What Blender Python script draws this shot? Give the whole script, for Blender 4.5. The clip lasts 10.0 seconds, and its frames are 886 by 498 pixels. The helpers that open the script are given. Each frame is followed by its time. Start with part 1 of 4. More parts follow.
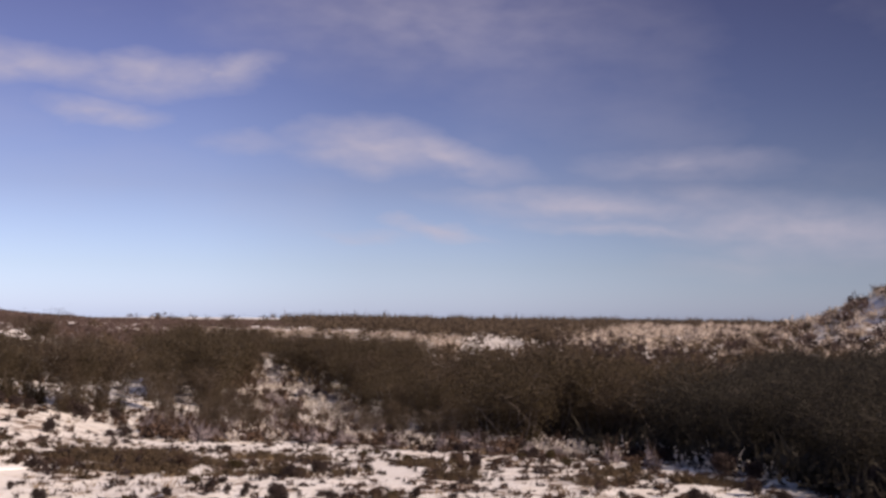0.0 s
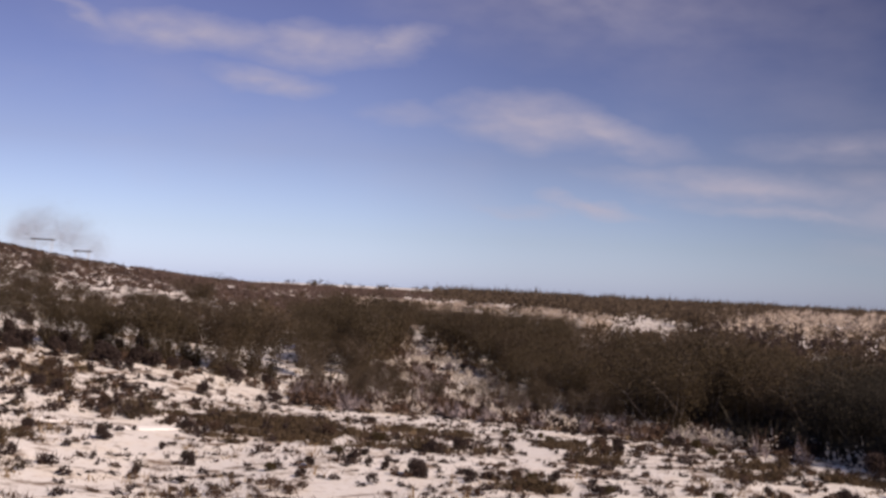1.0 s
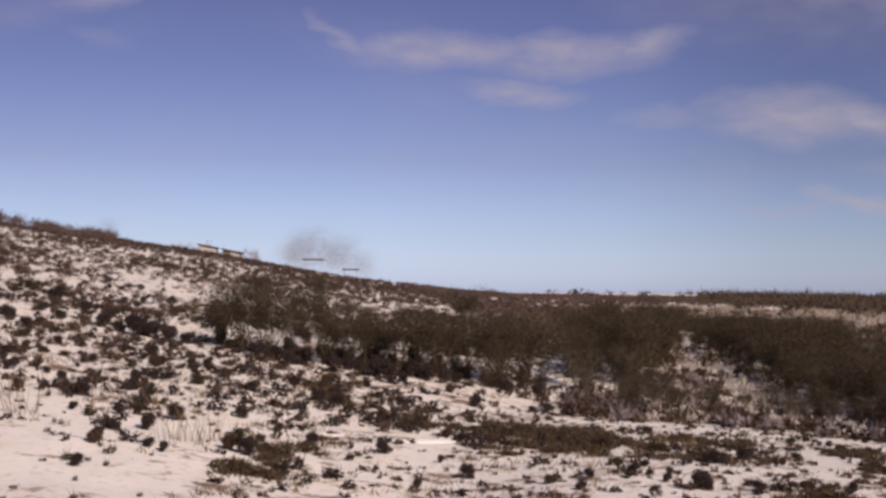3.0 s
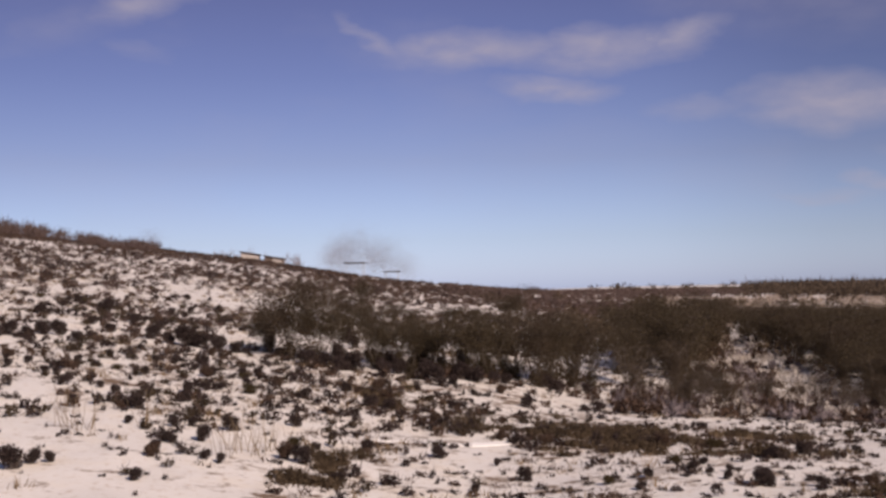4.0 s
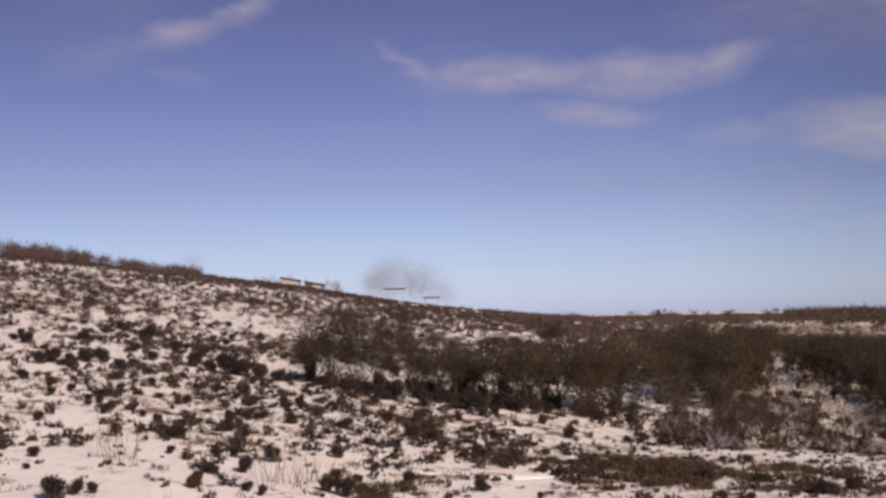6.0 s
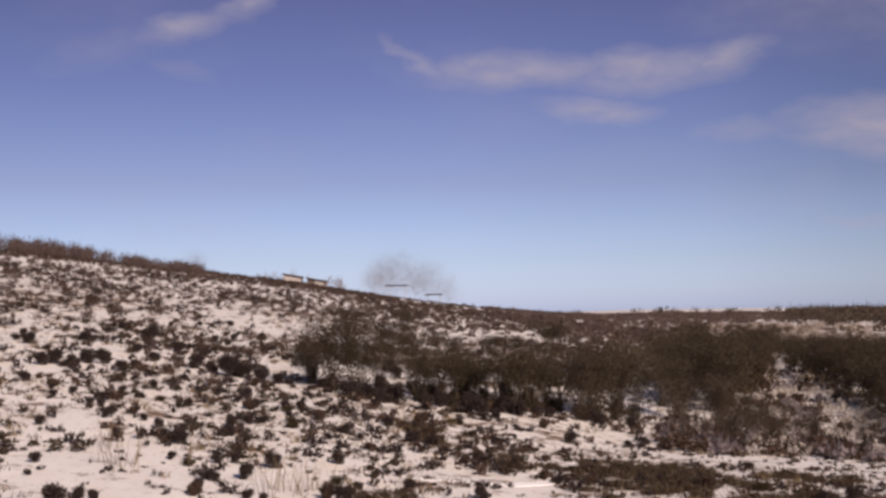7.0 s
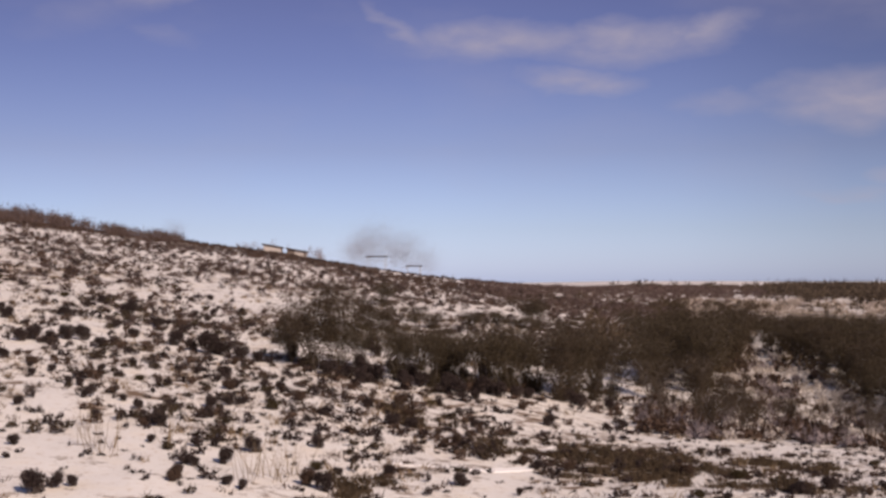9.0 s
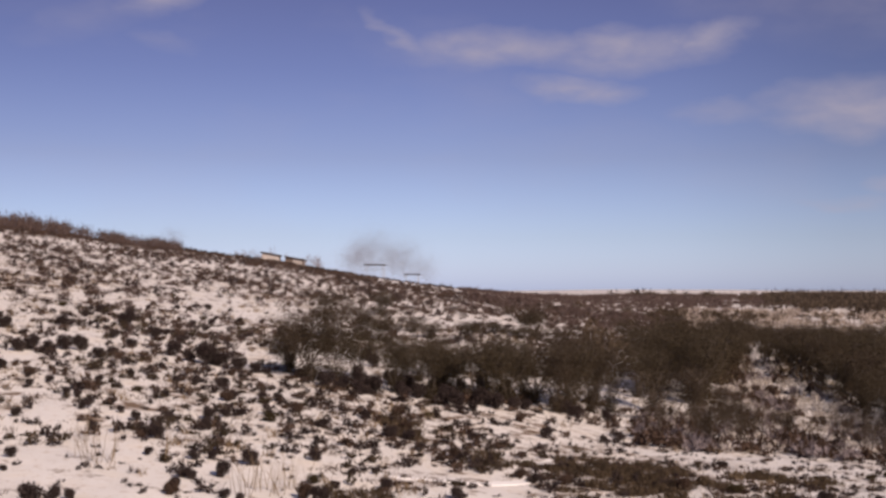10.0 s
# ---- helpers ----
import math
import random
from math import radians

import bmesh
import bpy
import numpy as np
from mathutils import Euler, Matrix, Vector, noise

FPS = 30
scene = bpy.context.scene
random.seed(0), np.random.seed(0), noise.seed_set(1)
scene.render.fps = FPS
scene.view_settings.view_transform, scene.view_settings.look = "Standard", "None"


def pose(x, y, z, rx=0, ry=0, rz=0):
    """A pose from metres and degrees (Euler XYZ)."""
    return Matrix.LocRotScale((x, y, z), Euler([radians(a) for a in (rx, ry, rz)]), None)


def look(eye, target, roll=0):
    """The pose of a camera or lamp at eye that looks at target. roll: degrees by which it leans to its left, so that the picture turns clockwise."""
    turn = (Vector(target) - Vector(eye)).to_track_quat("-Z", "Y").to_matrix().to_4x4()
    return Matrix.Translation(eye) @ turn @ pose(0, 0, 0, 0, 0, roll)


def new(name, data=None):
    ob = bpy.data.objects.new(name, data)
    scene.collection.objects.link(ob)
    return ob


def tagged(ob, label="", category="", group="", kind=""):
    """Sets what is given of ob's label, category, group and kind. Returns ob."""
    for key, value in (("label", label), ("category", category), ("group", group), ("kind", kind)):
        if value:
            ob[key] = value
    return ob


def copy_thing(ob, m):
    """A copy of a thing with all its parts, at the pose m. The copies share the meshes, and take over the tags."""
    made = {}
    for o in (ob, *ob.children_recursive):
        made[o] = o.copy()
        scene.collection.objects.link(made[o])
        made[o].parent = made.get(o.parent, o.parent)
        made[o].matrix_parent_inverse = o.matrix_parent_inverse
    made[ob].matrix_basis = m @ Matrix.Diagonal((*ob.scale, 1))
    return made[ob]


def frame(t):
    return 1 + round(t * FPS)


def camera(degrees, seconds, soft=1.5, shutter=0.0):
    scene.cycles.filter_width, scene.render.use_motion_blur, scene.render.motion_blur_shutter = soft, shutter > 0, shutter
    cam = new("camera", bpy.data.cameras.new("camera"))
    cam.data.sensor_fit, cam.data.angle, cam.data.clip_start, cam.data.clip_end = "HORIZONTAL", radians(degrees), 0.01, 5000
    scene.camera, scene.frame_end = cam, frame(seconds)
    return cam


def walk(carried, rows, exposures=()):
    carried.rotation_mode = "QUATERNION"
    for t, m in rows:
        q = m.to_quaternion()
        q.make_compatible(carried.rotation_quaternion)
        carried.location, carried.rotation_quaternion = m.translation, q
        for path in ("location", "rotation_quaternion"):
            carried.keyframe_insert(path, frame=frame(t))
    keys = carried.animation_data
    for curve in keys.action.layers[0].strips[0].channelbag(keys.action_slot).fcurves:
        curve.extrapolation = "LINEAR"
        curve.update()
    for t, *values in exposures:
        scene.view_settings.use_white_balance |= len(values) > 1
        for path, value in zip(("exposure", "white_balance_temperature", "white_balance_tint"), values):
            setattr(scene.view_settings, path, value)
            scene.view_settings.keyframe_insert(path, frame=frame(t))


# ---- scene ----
cam = camera(39.23, 10.0, soft=2.8, shutter=0.15)

# seconds, eye (metres), turn (degrees)
ROWS = [
    (0, 0.168, -0.655, 2.615, 93.259, -0.378, -21.945),
    (0.5, 0.24, -0.625, 2.656, 92.858, -1.417, -17.083),
    (1, 0.301, -0.569, 2.701, 91.921, -2.755, -14.937),
    (1.5, 0.296, -0.48, 2.723, 91.879, -2.795, -13.2),
    (2, 0.344, -0.388, 2.774, 91.443, -2.247, -9.315),
    (2.5, 0.246, -0.263, 2.721, 92.43, -1.268, -4.716),
    (2.7, 0.215, -0.23, 2.69, 92, -1.38, -3.72),
    (3.8, 0.093, -0.142, 2.698, 92.005, 1.237, -1.272),
    (4, 0.042, -0.102, 2.754, 91.958, 1.273, -1.103),
    (4.5, -0.018, -0.036, 2.698, 92.624, 2.382, -0.262),
    (5, 0, -0, 2.751, 93, 2.5, 0),
    (5.5, -0.047, 0.051, 2.819, 92.383, 2.524, 0.558),
    (5.7, -0.033, 0.033, 2.821, 93.167, 1.495, 0.568),
    (7, 0.003, -0.007, 3.058, 92.932, 0.755, 0.804),
    (7.5, 0.027, -0.032, 3.135, 92.737, 0.954, 0.776),
    (8, -0.001, -0.048, 3.247, 92.61, 0.584, 0.557),
    (8.5, 0.042, -0.06, 3.217, 92.12, 0.383, 0.074),
    (9, -0.034, 0.012, 3.346, 91.505, 0.052, -0.15),
    (9.5, -0.068, 0.015, 3.359, 91.592, -0.05, -0.338),
    (10, -0.028, -0.033, 3.448, 91.856, -0.161, -0.236),
]
walk(cam, [(t, pose(*p)) for t, *p in ROWS], exposures=[
    (0.0, 0.67, 6700, 11), (0.5, 0.60, 6700, 11), (1.5, 0.51, 6750, 11.5), (2.5, 0.38, 6700, 11.5), (4.0, 0.33, 6620, 12), (10.0, 0.33, 6650, 12.5)])

# ---------------------------------------------------------------- light
SUN_AZ, SUN_EL = 142.0, 36.0          # degrees: right of straight ahead, above the horizon
sun_way = Vector((math.sin(radians(SUN_AZ)) * math.cos(radians(SUN_EL)),
                  math.cos(radians(SUN_AZ)) * math.cos(radians(SUN_EL)), math.sin(radians(SUN_EL))))
sun_data = bpy.data.lights.new("sun", "SUN")
sun_data.energy, sun_data.angle, sun_data.color = 3.8, radians(0.53), (1.0, 0.805, 0.66)
sun = new("sun", sun_data)
sun.matrix_world = look(sun_way * 60, (0, 0, 0))


class Nodes:
    """Short writing for node trees."""

    def __init__(self, tree):
        self.tree = tree
        tree.nodes.clear()

    def add(self, kind, inputs=None, **settings):
        n = self.tree.nodes.new(kind)
        for k, v in settings.items():
            setattr(n, k, v)
        for k, v in (inputs or {}).items():
            if isinstance(v, bpy.types.NodeSocket):
                self.tree.links.new(v, n.inputs[k])
            else:
                n.inputs[k].default_value = v
        return n

    def math(self, op, a, b=0.0, c=0.0, clamp=False):
        return self.add("ShaderNodeMath", {0: a, 1: b, 2: c}, operation=op, use_clamp=clamp).outputs[0]

    def noise(self, vector, scale, detail=3.0, rough=0.55, distortion=0.0):
        return self.add("ShaderNodeTexNoise", {"Vector": vector, "Scale": scale, "Detail": detail, "Roughness": rough,
                                               "Distortion": distortion}).outputs[0]

    def ramp(self, fac, *stops):
        n = self.add("ShaderNodeValToRGB", {0: fac})
        e = n.color_ramp.elements
        while len(e) < len(stops):
            e.new(0.5)
        for el, (p, c) in zip(e, stops):
            el.position, el.color = p, (*c, 1) if isinstance(c, tuple) else (c, c, c, 1)
        return n.outputs[0]

    def mix(self, fac, a, b, blend="MIX"):
        n = self.add("ShaderNodeMix", data_type="RGBA", blend_type=blend)
        for i, v in ((0, fac), (6, a), (7, b)):
            if isinstance(v, bpy.types.NodeSocket):
                self.tree.links.new(v, n.inputs[i])
            else:
                n.inputs[i].default_value = (*v, 1) if isinstance(v, tuple) else v
        return n.outputs[2]


# sky: clear winter blue, deepening fast with height, with thin wind-drawn clouds
world = bpy.data.worlds.new("sky")
scene.world = world
world.use_nodes = True
w = Nodes(world.node_tree)
way = w.add("ShaderNodeTexCoord").outputs["Generated"]
xyz = w.add("ShaderNodeSeparateXYZ", {0: way})
azimuth = w.math("DEGREES", w.math("ARCTAN2", xyz.outputs[0], xyz.outputs[1]))
elevation = w.math("DEGREES", w.math("ARCSINE", xyz.outputs[2]))
sky = w.add("ShaderNodeTexSky", sky_type="NISHITA", sun_disc=False, sun_elevation=radians(SUN_EL),
            sun_rotation=radians(SUN_AZ), air_density=1.0, dust_density=0.6, ozone_density=2.0).outputs[0]
deep = w.ramp(w.math("DIVIDE", elevation, 40.0, clamp=True), (0.0, (1.05, 1.20, 2.10)), (0.03, (0.94, 1.06, 1.74)), (0.06, (0.86, 0.925, 1.42)),
              (0.15, (0.724, 0.655, 0.94)), (0.25, (0.611, 0.52, 0.785)), (0.36, (0.569, 0.43, 0.65)), (0.46, (0.559, 0.415, 0.61)), (1.0, (0.983, 0.86, 0.92)))
sky = w.mix(1.0, sky, deep, "MULTIPLY")
# the sky is deepest about a right angle from the sun; lens vignetting is tinted in too
away = w.ramp(w.math("MULTIPLY_ADD", azimuth, 1 / 360, 0.5), (0.0, 0.95), (0.42, 0.97), (0.467, 1.09), (0.5, 1.16), (0.53, 1.12), (0.55, 0.95), (0.566, 0.90), (0.592, 0.69), (0.62, 0.55), (0.78, 0.6), (1.0, 0.95))
away = w.mix(w.ramp(w.math("DIVIDE", elevation, 8.0, clamp=True), (0.0, 0.75), (1.0, 1.0)), (1.02, 1.02, 1.02), away)
sky = w.mix(1.0, sky, away, "MULTIPLY")
flat = w.add("ShaderNodeCombineXYZ", {0: azimuth, 1: elevation, 2: 0.0}).outputs[0]
drawn = w.add("ShaderNodeMapping", {"Vector": flat, "Scale": (0.45, 1.0, 1.0)}).outputs[0]
warp = w.add("ShaderNodeTexNoise", {"Vector": drawn, "Scale": 0.55, "Detail": 4.0, "Roughness": 0.55})
shift = w.add("ShaderNodeVectorMath", {0: warp.outputs["Color"], 1: (0.5, 0.5, 0.5)}, operation="SUBTRACT").outputs[0]
shift = w.add("ShaderNodeVectorMath", {0: shift, 1: (4.0, 1.6, 0.0)}, operation="MULTIPLY").outputs[0]
blown = w.add("ShaderNodeVectorMath", {0: flat, 1: shift}, operation="ADD").outputs[0]
# azimuth, elevation, length, width, lean, thickness
CLOUDS = [
    (2.9, 10.9, 5.5, 1.1, 0, 0.9), (-1.6, 11.5, 2.5, 0.6, -30, 0.5), (8.5, 10.9, 5.0, 1.3, 3, 1.0), (12.2, 11.2, 2.6, 1.0, 12, 0.8),
    (6.8, 9.1, 3.4, 0.75, -2, 0.85), (13.5, 8.0, 3.4, 0.7, 0, 0.4), (18.8, 7.9, 4.8, 1.6, -5, 1.0), (21.8, 7.6, 4.8, 1.1, -15, 0.9),
    (-12.3, 12.9, 3.6, 0.8, 18, 0.65), (-16.0, 11.7, 3.5, 1.1, 12, 0.22), (-9.5, 14.2, 2.4, 0.9, 30, 0.6), (-12.4, 10.9, 1.8, 0.5, -10, 0.2),
]
VEILS = [
    (21.8, 4.2, 2.8, 0.5, -8, 0.9), (18.5, 4.0, 3.0, 0.4, 0, 0.4), (29.0, 5.2, 9.0, 0.9, -3, 0.75), (38.0, 4.0, 10.0, 2.0, -8, 0.7), (31.0, 4.1, 8.0, 0.5, -5, 0.5),
    (33.0, 7.0, 6.0, 1.0, 0, 0.45), (36.0, 2.5, 7.0, 0.8, 0, 0.4), (22.0, 13.5, 13.0, 3.5, 0, 0.35),
]
cover = 0.0
for a, e, long, wide, lean, thick in CLOUDS + VEILS:
    spot = w.add("ShaderNodeMapping", {"Vector": blown, "Location": (a, e, 0), "Rotation": (0, 0, radians(lean)),
                                       "Scale": (long, wide, 1)}, vector_type="TEXTURE").outputs[0]
    body = w.add("ShaderNodeTexGradient", {"Vector": spot}, gradient_type="SPHERICAL").outputs[1]
    cover = w.math("MAXIMUM", w.math("MULTIPLY", body, thick), cover)
wisps = w.noise(drawn, 1.1, 5.0, 0.5, 0.2)
thin = w.math("MULTIPLY", w.ramp(w.noise(drawn, 0.16, 5.0, 0.55), (0.48, 0.0), (0.8, 1.0)), 0.22)
cover = w.math("ADD", w.math("MULTIPLY", w.math("SMOOTH_MIN", cover, 0.75, 0.2), w.math("MULTIPLY_ADD", wisps, 1.7, 0.05)), thin)
cover = w.math("MULTIPLY", cover, w.ramp(w.math("DIVIDE", elevation, 4.0, clamp=True), (0.0, 0.0), (1.0, 1.0)), clamp=True)
sky = w.mix(w.math("MULTIPLY", cover, 0.8), sky, (5.3, 4.75, 5.6))
back = w.add("ShaderNodeBackground", {"Color": sky, "Strength": 0.0655})
w.tree.links.new(back.outputs[0], w.add("ShaderNodeOutputWorld").inputs[0])


# ---------------------------------------------------------------- materials
def material(name):
    m = bpy.data.materials.new(name)
    m.use_nodes = True
    n = Nodes(m.node_tree)
    return m, n, n.add("ShaderNodeTexCoord").outputs["Object"]


def finish(n, color, rough, bump=None, strength=0.4, distance=0.02, gloss=0.25):
    p = n.add("ShaderNodeBsdfPrincipled", {"Base Color": color, "Roughness": rough, "Specular IOR Level": gloss})
    if bump is not None:
        b = n.add("ShaderNodeBump", {"Height": bump, "Strength": strength, "Distance": distance})
        n.tree.links.new(b.outputs[0], p.inputs["Normal"])
    n.tree.links.new(p.outputs[0], n.add("ShaderNodeOutputMaterial").inputs[0])
    return p


def plant_material(name, dark, light, rough=0.8):
    m, n, at = material(name)
    one = n.add("ShaderNodeObjectInfo").outputs["Random"]
    leaf = n.add("ShaderNodeNewGeometry").outputs["Random Per Island"]
    c = n.mix(n.math("MULTIPLY_ADD", leaf, 0.75, n.math("MULTIPLY", one, 0.25)), dark, light)
    c = n.mix(n.math("MULTIPLY", n.noise(at, 2.2, 2.0), 0.35), c, tuple(0.55 * v for v in dark))
    solid = finish(n, c, rough, gloss=0.04)
    # thin leaves let some light through
    thin = n.add("ShaderNodeBsdfTranslucent", {"Color": c})
    both = n.add("ShaderNodeMixShader", {0: 0.42, 1: solid.outputs[0], 2: thin.outputs[0]})
    n.tree.links.new(both.outputs[0], n.tree.nodes["Material Output"].inputs[0])
    return m


def bark_material(name, dark, light):
    m, n, at = material(name)
    fine = n.noise(n.add("ShaderNodeMapping", {"Vector": at, "Scale": (30, 30, 6)}).outputs[0], 1.0, 4.0)
    c = n.mix(fine, dark, light)
    finish(n, c, 0.9, fine, 0.5, 0.01)
    return m


BARK = bark_material("grey brown bark", (0.082, 0.067, 0.058), (0.19, 0.16, 0.14))
# a darker bark for the thicket trees only
DARK_BARK = bark_material("dark thicket bark", (0.040, 0.034, 0.030), (0.085, 0.072, 0.062))
WOOD_LEAF = plant_material("withered olive brown leaves", (0.074, 0.058, 0.039), (0.102, 0.081, 0.054))
WOOD_DARK = plant_material("dark twiggy growth", (0.078, 0.060, 0.043), (0.108, 0.083, 0.060))
THICKET = plant_material("very dark evergreen foliage", (0.046, 0.042, 0.035), (0.074, 0.067, 0.056))
FAR_BROWN = plant_material("dull brown distant twigs", (0.12, 0.086, 0.077), (0.23, 0.172, 0.153))
FIELD_BROWN = plant_material("olive brown field brush", (0.085, 0.064, 0.044), (0.18, 0.138, 0.098))
FAR_OLIVE = plant_material("dull olive distant woods", (0.095, 0.074, 0.056), (0.15, 0.118, 0.090))
SHRUB_DARK = plant_material("dark shrub twigs", (0.050, 0.038, 0.036), (0.104, 0.079, 0.075))
SHRUB_BROWN = plant_material("brown shrub twigs", (0.078, 0.052, 0.040), (0.175, 0.122, 0.095))
SHRUB_OLIVE = plant_material("olive shrub leaves", (0.058, 0.045, 0.025), (0.125, 0.098, 0.056))
STRAW = plant_material("dry straw", (0.22, 0.155, 0.09), (0.46, 0.36, 0.24), 0.7)
MAT_BROWN = plant_material("brown withered grass", (0.086, 0.063, 0.042), (0.170, 0.128, 0.088))
FROST = plant_material("frosted grey twigs", (0.44, 0.37, 0.31), (0.70, 0.62, 0.54))
SNOWY = plant_material("snow on twigs", (0.50, 0.44, 0.38), (0.80, 0.77, 0.74))
TWIG_PALE = plant_material("bare grey twigs", (0.27, 0.23, 0.235), (0.42, 0.37, 0.38))

# snow with dry grass and earth showing through
GROUND, g, at = material("snow over dry grass")
big = g.noise(at, 0.055, 4.0, 0.6)
mid = g.noise(g.add("ShaderNodeMapping", {"Vector": at, "Scale": (0.8, 1.0, 1.0)}).outputs[0], 1.5, 6.0, 0.68, 0.4)
small = g.noise(at, 3.2, 5.0, 0.65)
fine = g.noise(at, 24.0, 3.0, 0.6)
worn = g.math("ADD", g.math("MULTIPLY", big, 0.45), g.math("ADD", g.math("MULTIPLY", mid, 0.75), g.math("MULTIPLY", small, 0.42)))
bare = g.ramp(worn, (0.84, 0.0), (0.94, 1.0))
snow = g.mix(small, (0.65, 0.63, 0.61), (0.78, 0.76, 0.75))
snow = g.mix(g.ramp(g.noise(at, 0.9, 4.0, 0.6), (0.5, 0.0), (0.72, 0.45)), snow, (0.72, 0.63, 0.50))   # straw showing through thin snow
specks = g.ramp(g.noise(at, 7.0, 4.0, 0.7), (0.54, 0.0), (0.69, 0.6))
snow = g.mix(specks, snow, (0.42, 0.33, 0.24))   # grass tips in the snow
soil = g.mix(fine, (0.070, 0.045, 0.032), (0.20, 0.137, 0.096))
soil = g.mix(g.math("MULTIPLY", small, 0.5), soil, (0.22, 0.165, 0.12))
ground_color = g.mix(bare, snow, soil)
finish(g, ground_color, g.mix(bare, (0.55, 0.55, 0.55), (0.95, 0.95, 0.95)),
       g.math("ADD", g.math("MULTIPLY", small, 0.7), g.math("MULTIPLY", fine, 0.3)), 0.35, 0.06)

PACKED_SNOW, n, at = material("packed snow")
grain = n.noise(at, 6.0, 5.0, 0.6)
finish(n, n.mix(grain, (0.76, 0.75, 0.75), (0.88, 0.87, 0.87)), 0.5, grain, 0.4, 0.03)

WALL_PALE, n, at = material("weathered pale boards")
grain = n.noise(n.add("ShaderNodeMapping", {"Vector": at, "Scale": (8, 8, 0.6)}).outputs[0], 1.5, 4.0)
finish(n, n.mix(grain, (0.36, 0.33, 0.31), (0.52, 0.48, 0.45)), 0.85, grain, 0.3, 0.01)
WALL_BROWN = bark_material("weathered brown boards", (0.09, 0.07, 0.06), (0.2, 0.16, 0.14))
ROOF_DARK, n, at = material("dark roofing felt")
grain = n.noise(at, 5.0, 5.0)
finish(n, n.mix(grain, (0.05, 0.045, 0.045), (0.11, 0.10, 0.10)), 0.8, grain, 0.3, 0.01)


# ---------------------------------------------------------------- the lie of the land
def smooth(t):
    t = max(0.0, min(1.0, t))
    return t * t * (3 - 2 * t)


def crest_height(az):
    side = 160 * math.tan(radians(max(-55.0, min(55.0, az))))
    return 1.3 + 13.6 / (1 + math.exp(min(40, max(-40, (side + 28) / 19)))) * (1 - 0.16 * smooth((-5 - az) / 11))


def land(x, y):
    """Height of the large forms."""
    r, az = math.hypot(x, y), math.degrees(math.atan2(x, y))
    z = 1.15 * (1 - smooth((r - 1.5) / 13))                       # the rise the camera stands on
    hill = smooth((9.5 - az) / 8) * smooth((az + 80) / 35)
    if hill < 1 and y > 8:
        crest = crest_height(az)
        low = crest * max(0.0, min(1.0, (y - 24) / 126)) ** 1.25   # the gentle swell behind the wood
        if y > 150:
            low -= 0.012 * min(y - 150, 350) * smooth((crest - 2.2) / 3)
        z += (1 - hill) * low
    if hill > 0:
        foot = -0.12 - 0.026 * max(-14.0, az)
        far = 108 + 30 * smooth((az + 12) / 11)                    # distance of the crest
        top = 2.75 + (crest_height(az) - 2.75) * far / 150
        u = max(0.0, min(1.0, (r - 16) / (far - 16)))
        up = foot * smooth((r - 2) / 14) + (top - foot) * (1 - (1 - u) ** (1.2 + 0.3 * smooth((az + 12) / 8)))   # the long slope up to the crest
        z += hill * (up - 0.014 * max(0.0, min(r - far, 350)))
    z -= (1 - hill) * 1.1 * math.exp(-((x - 18) / 13) ** 2 - ((y - 36) / 12) ** 2)   # hollow under the wood
    z += 8.1 * math.exp(-((x - 66) / 11.5) ** 2 - ((y - 58) / 15) ** 2)   # knoll
    return z


def ground_at(x, y):
    r = math.hypot(x, y)
    z = land(x, y)
    near = smooth((400 - r) / 300)
    z += 0.05 * near * noise.noise((x * 0.33, y * 0.33, 3.1)) + 0.04 * near * noise.noise((x * 1.1, y * 1.1, 7.7))
    if r > 120:
        z += 0.5 * smooth((r - 120) / 300) * noise.noise((x * 0.011, y * 0.011, 1.3))
    if r > 900:
        z += 2.5 * smooth((r - 900) / 800) * (noise.noise((x * 0.0016, y * 0.0016, 5.2)) + 0.2)
    return z


def mesh_object(name, verts, faces, mat, parent=None, label=""):
    me = bpy.data.meshes.new(name)
    me.from_pydata(verts, [], faces)
    me.materials.append(mat)
    me.update()
    ob = new(name, me)
    if parent is not None:
        ob.parent = parent
    if label:
        tagged(ob, label)
    return ob


def build_ground():
    angles = [-30 + 0.3 * i for i in range(267)]
    angles += [50 + 4.0 * i for i in range(1, 70)]
    radii = [0.0]
    step = 0.25
    while radii[-1] < 4600:
        radii.append(radii[-1] + step)
        step = max(0.25, radii[-1] * 0.016)
    verts, faces = [(0, 0, ground_at(0, 0))], []
    for r in radii[1:]:
        for a in angles:
            x, y = r * math.sin(radians(a)), r * math.cos(radians(a))
            verts.append((x, y, ground_at(x, y)))
    k = len(angles)
    for j in range(k):
        faces.append((0, 1 + (j + 1) % k, 1 + j))
    for i in range(len(radii) - 2):
        b = 1 + i * k
        for j in range(k):
            q = (j + 1) % k
            faces.append((b + j, b + q, b + k + q, b + k + j))
    ob = mesh_object("ground", verts, faces, GROUND)
    for p in ob.data.polygons:
        p.use_smooth = True
    return tagged(ob, "rolling ground with patchy snow over dry brown grass", "ground", kind="structure")


build_ground()


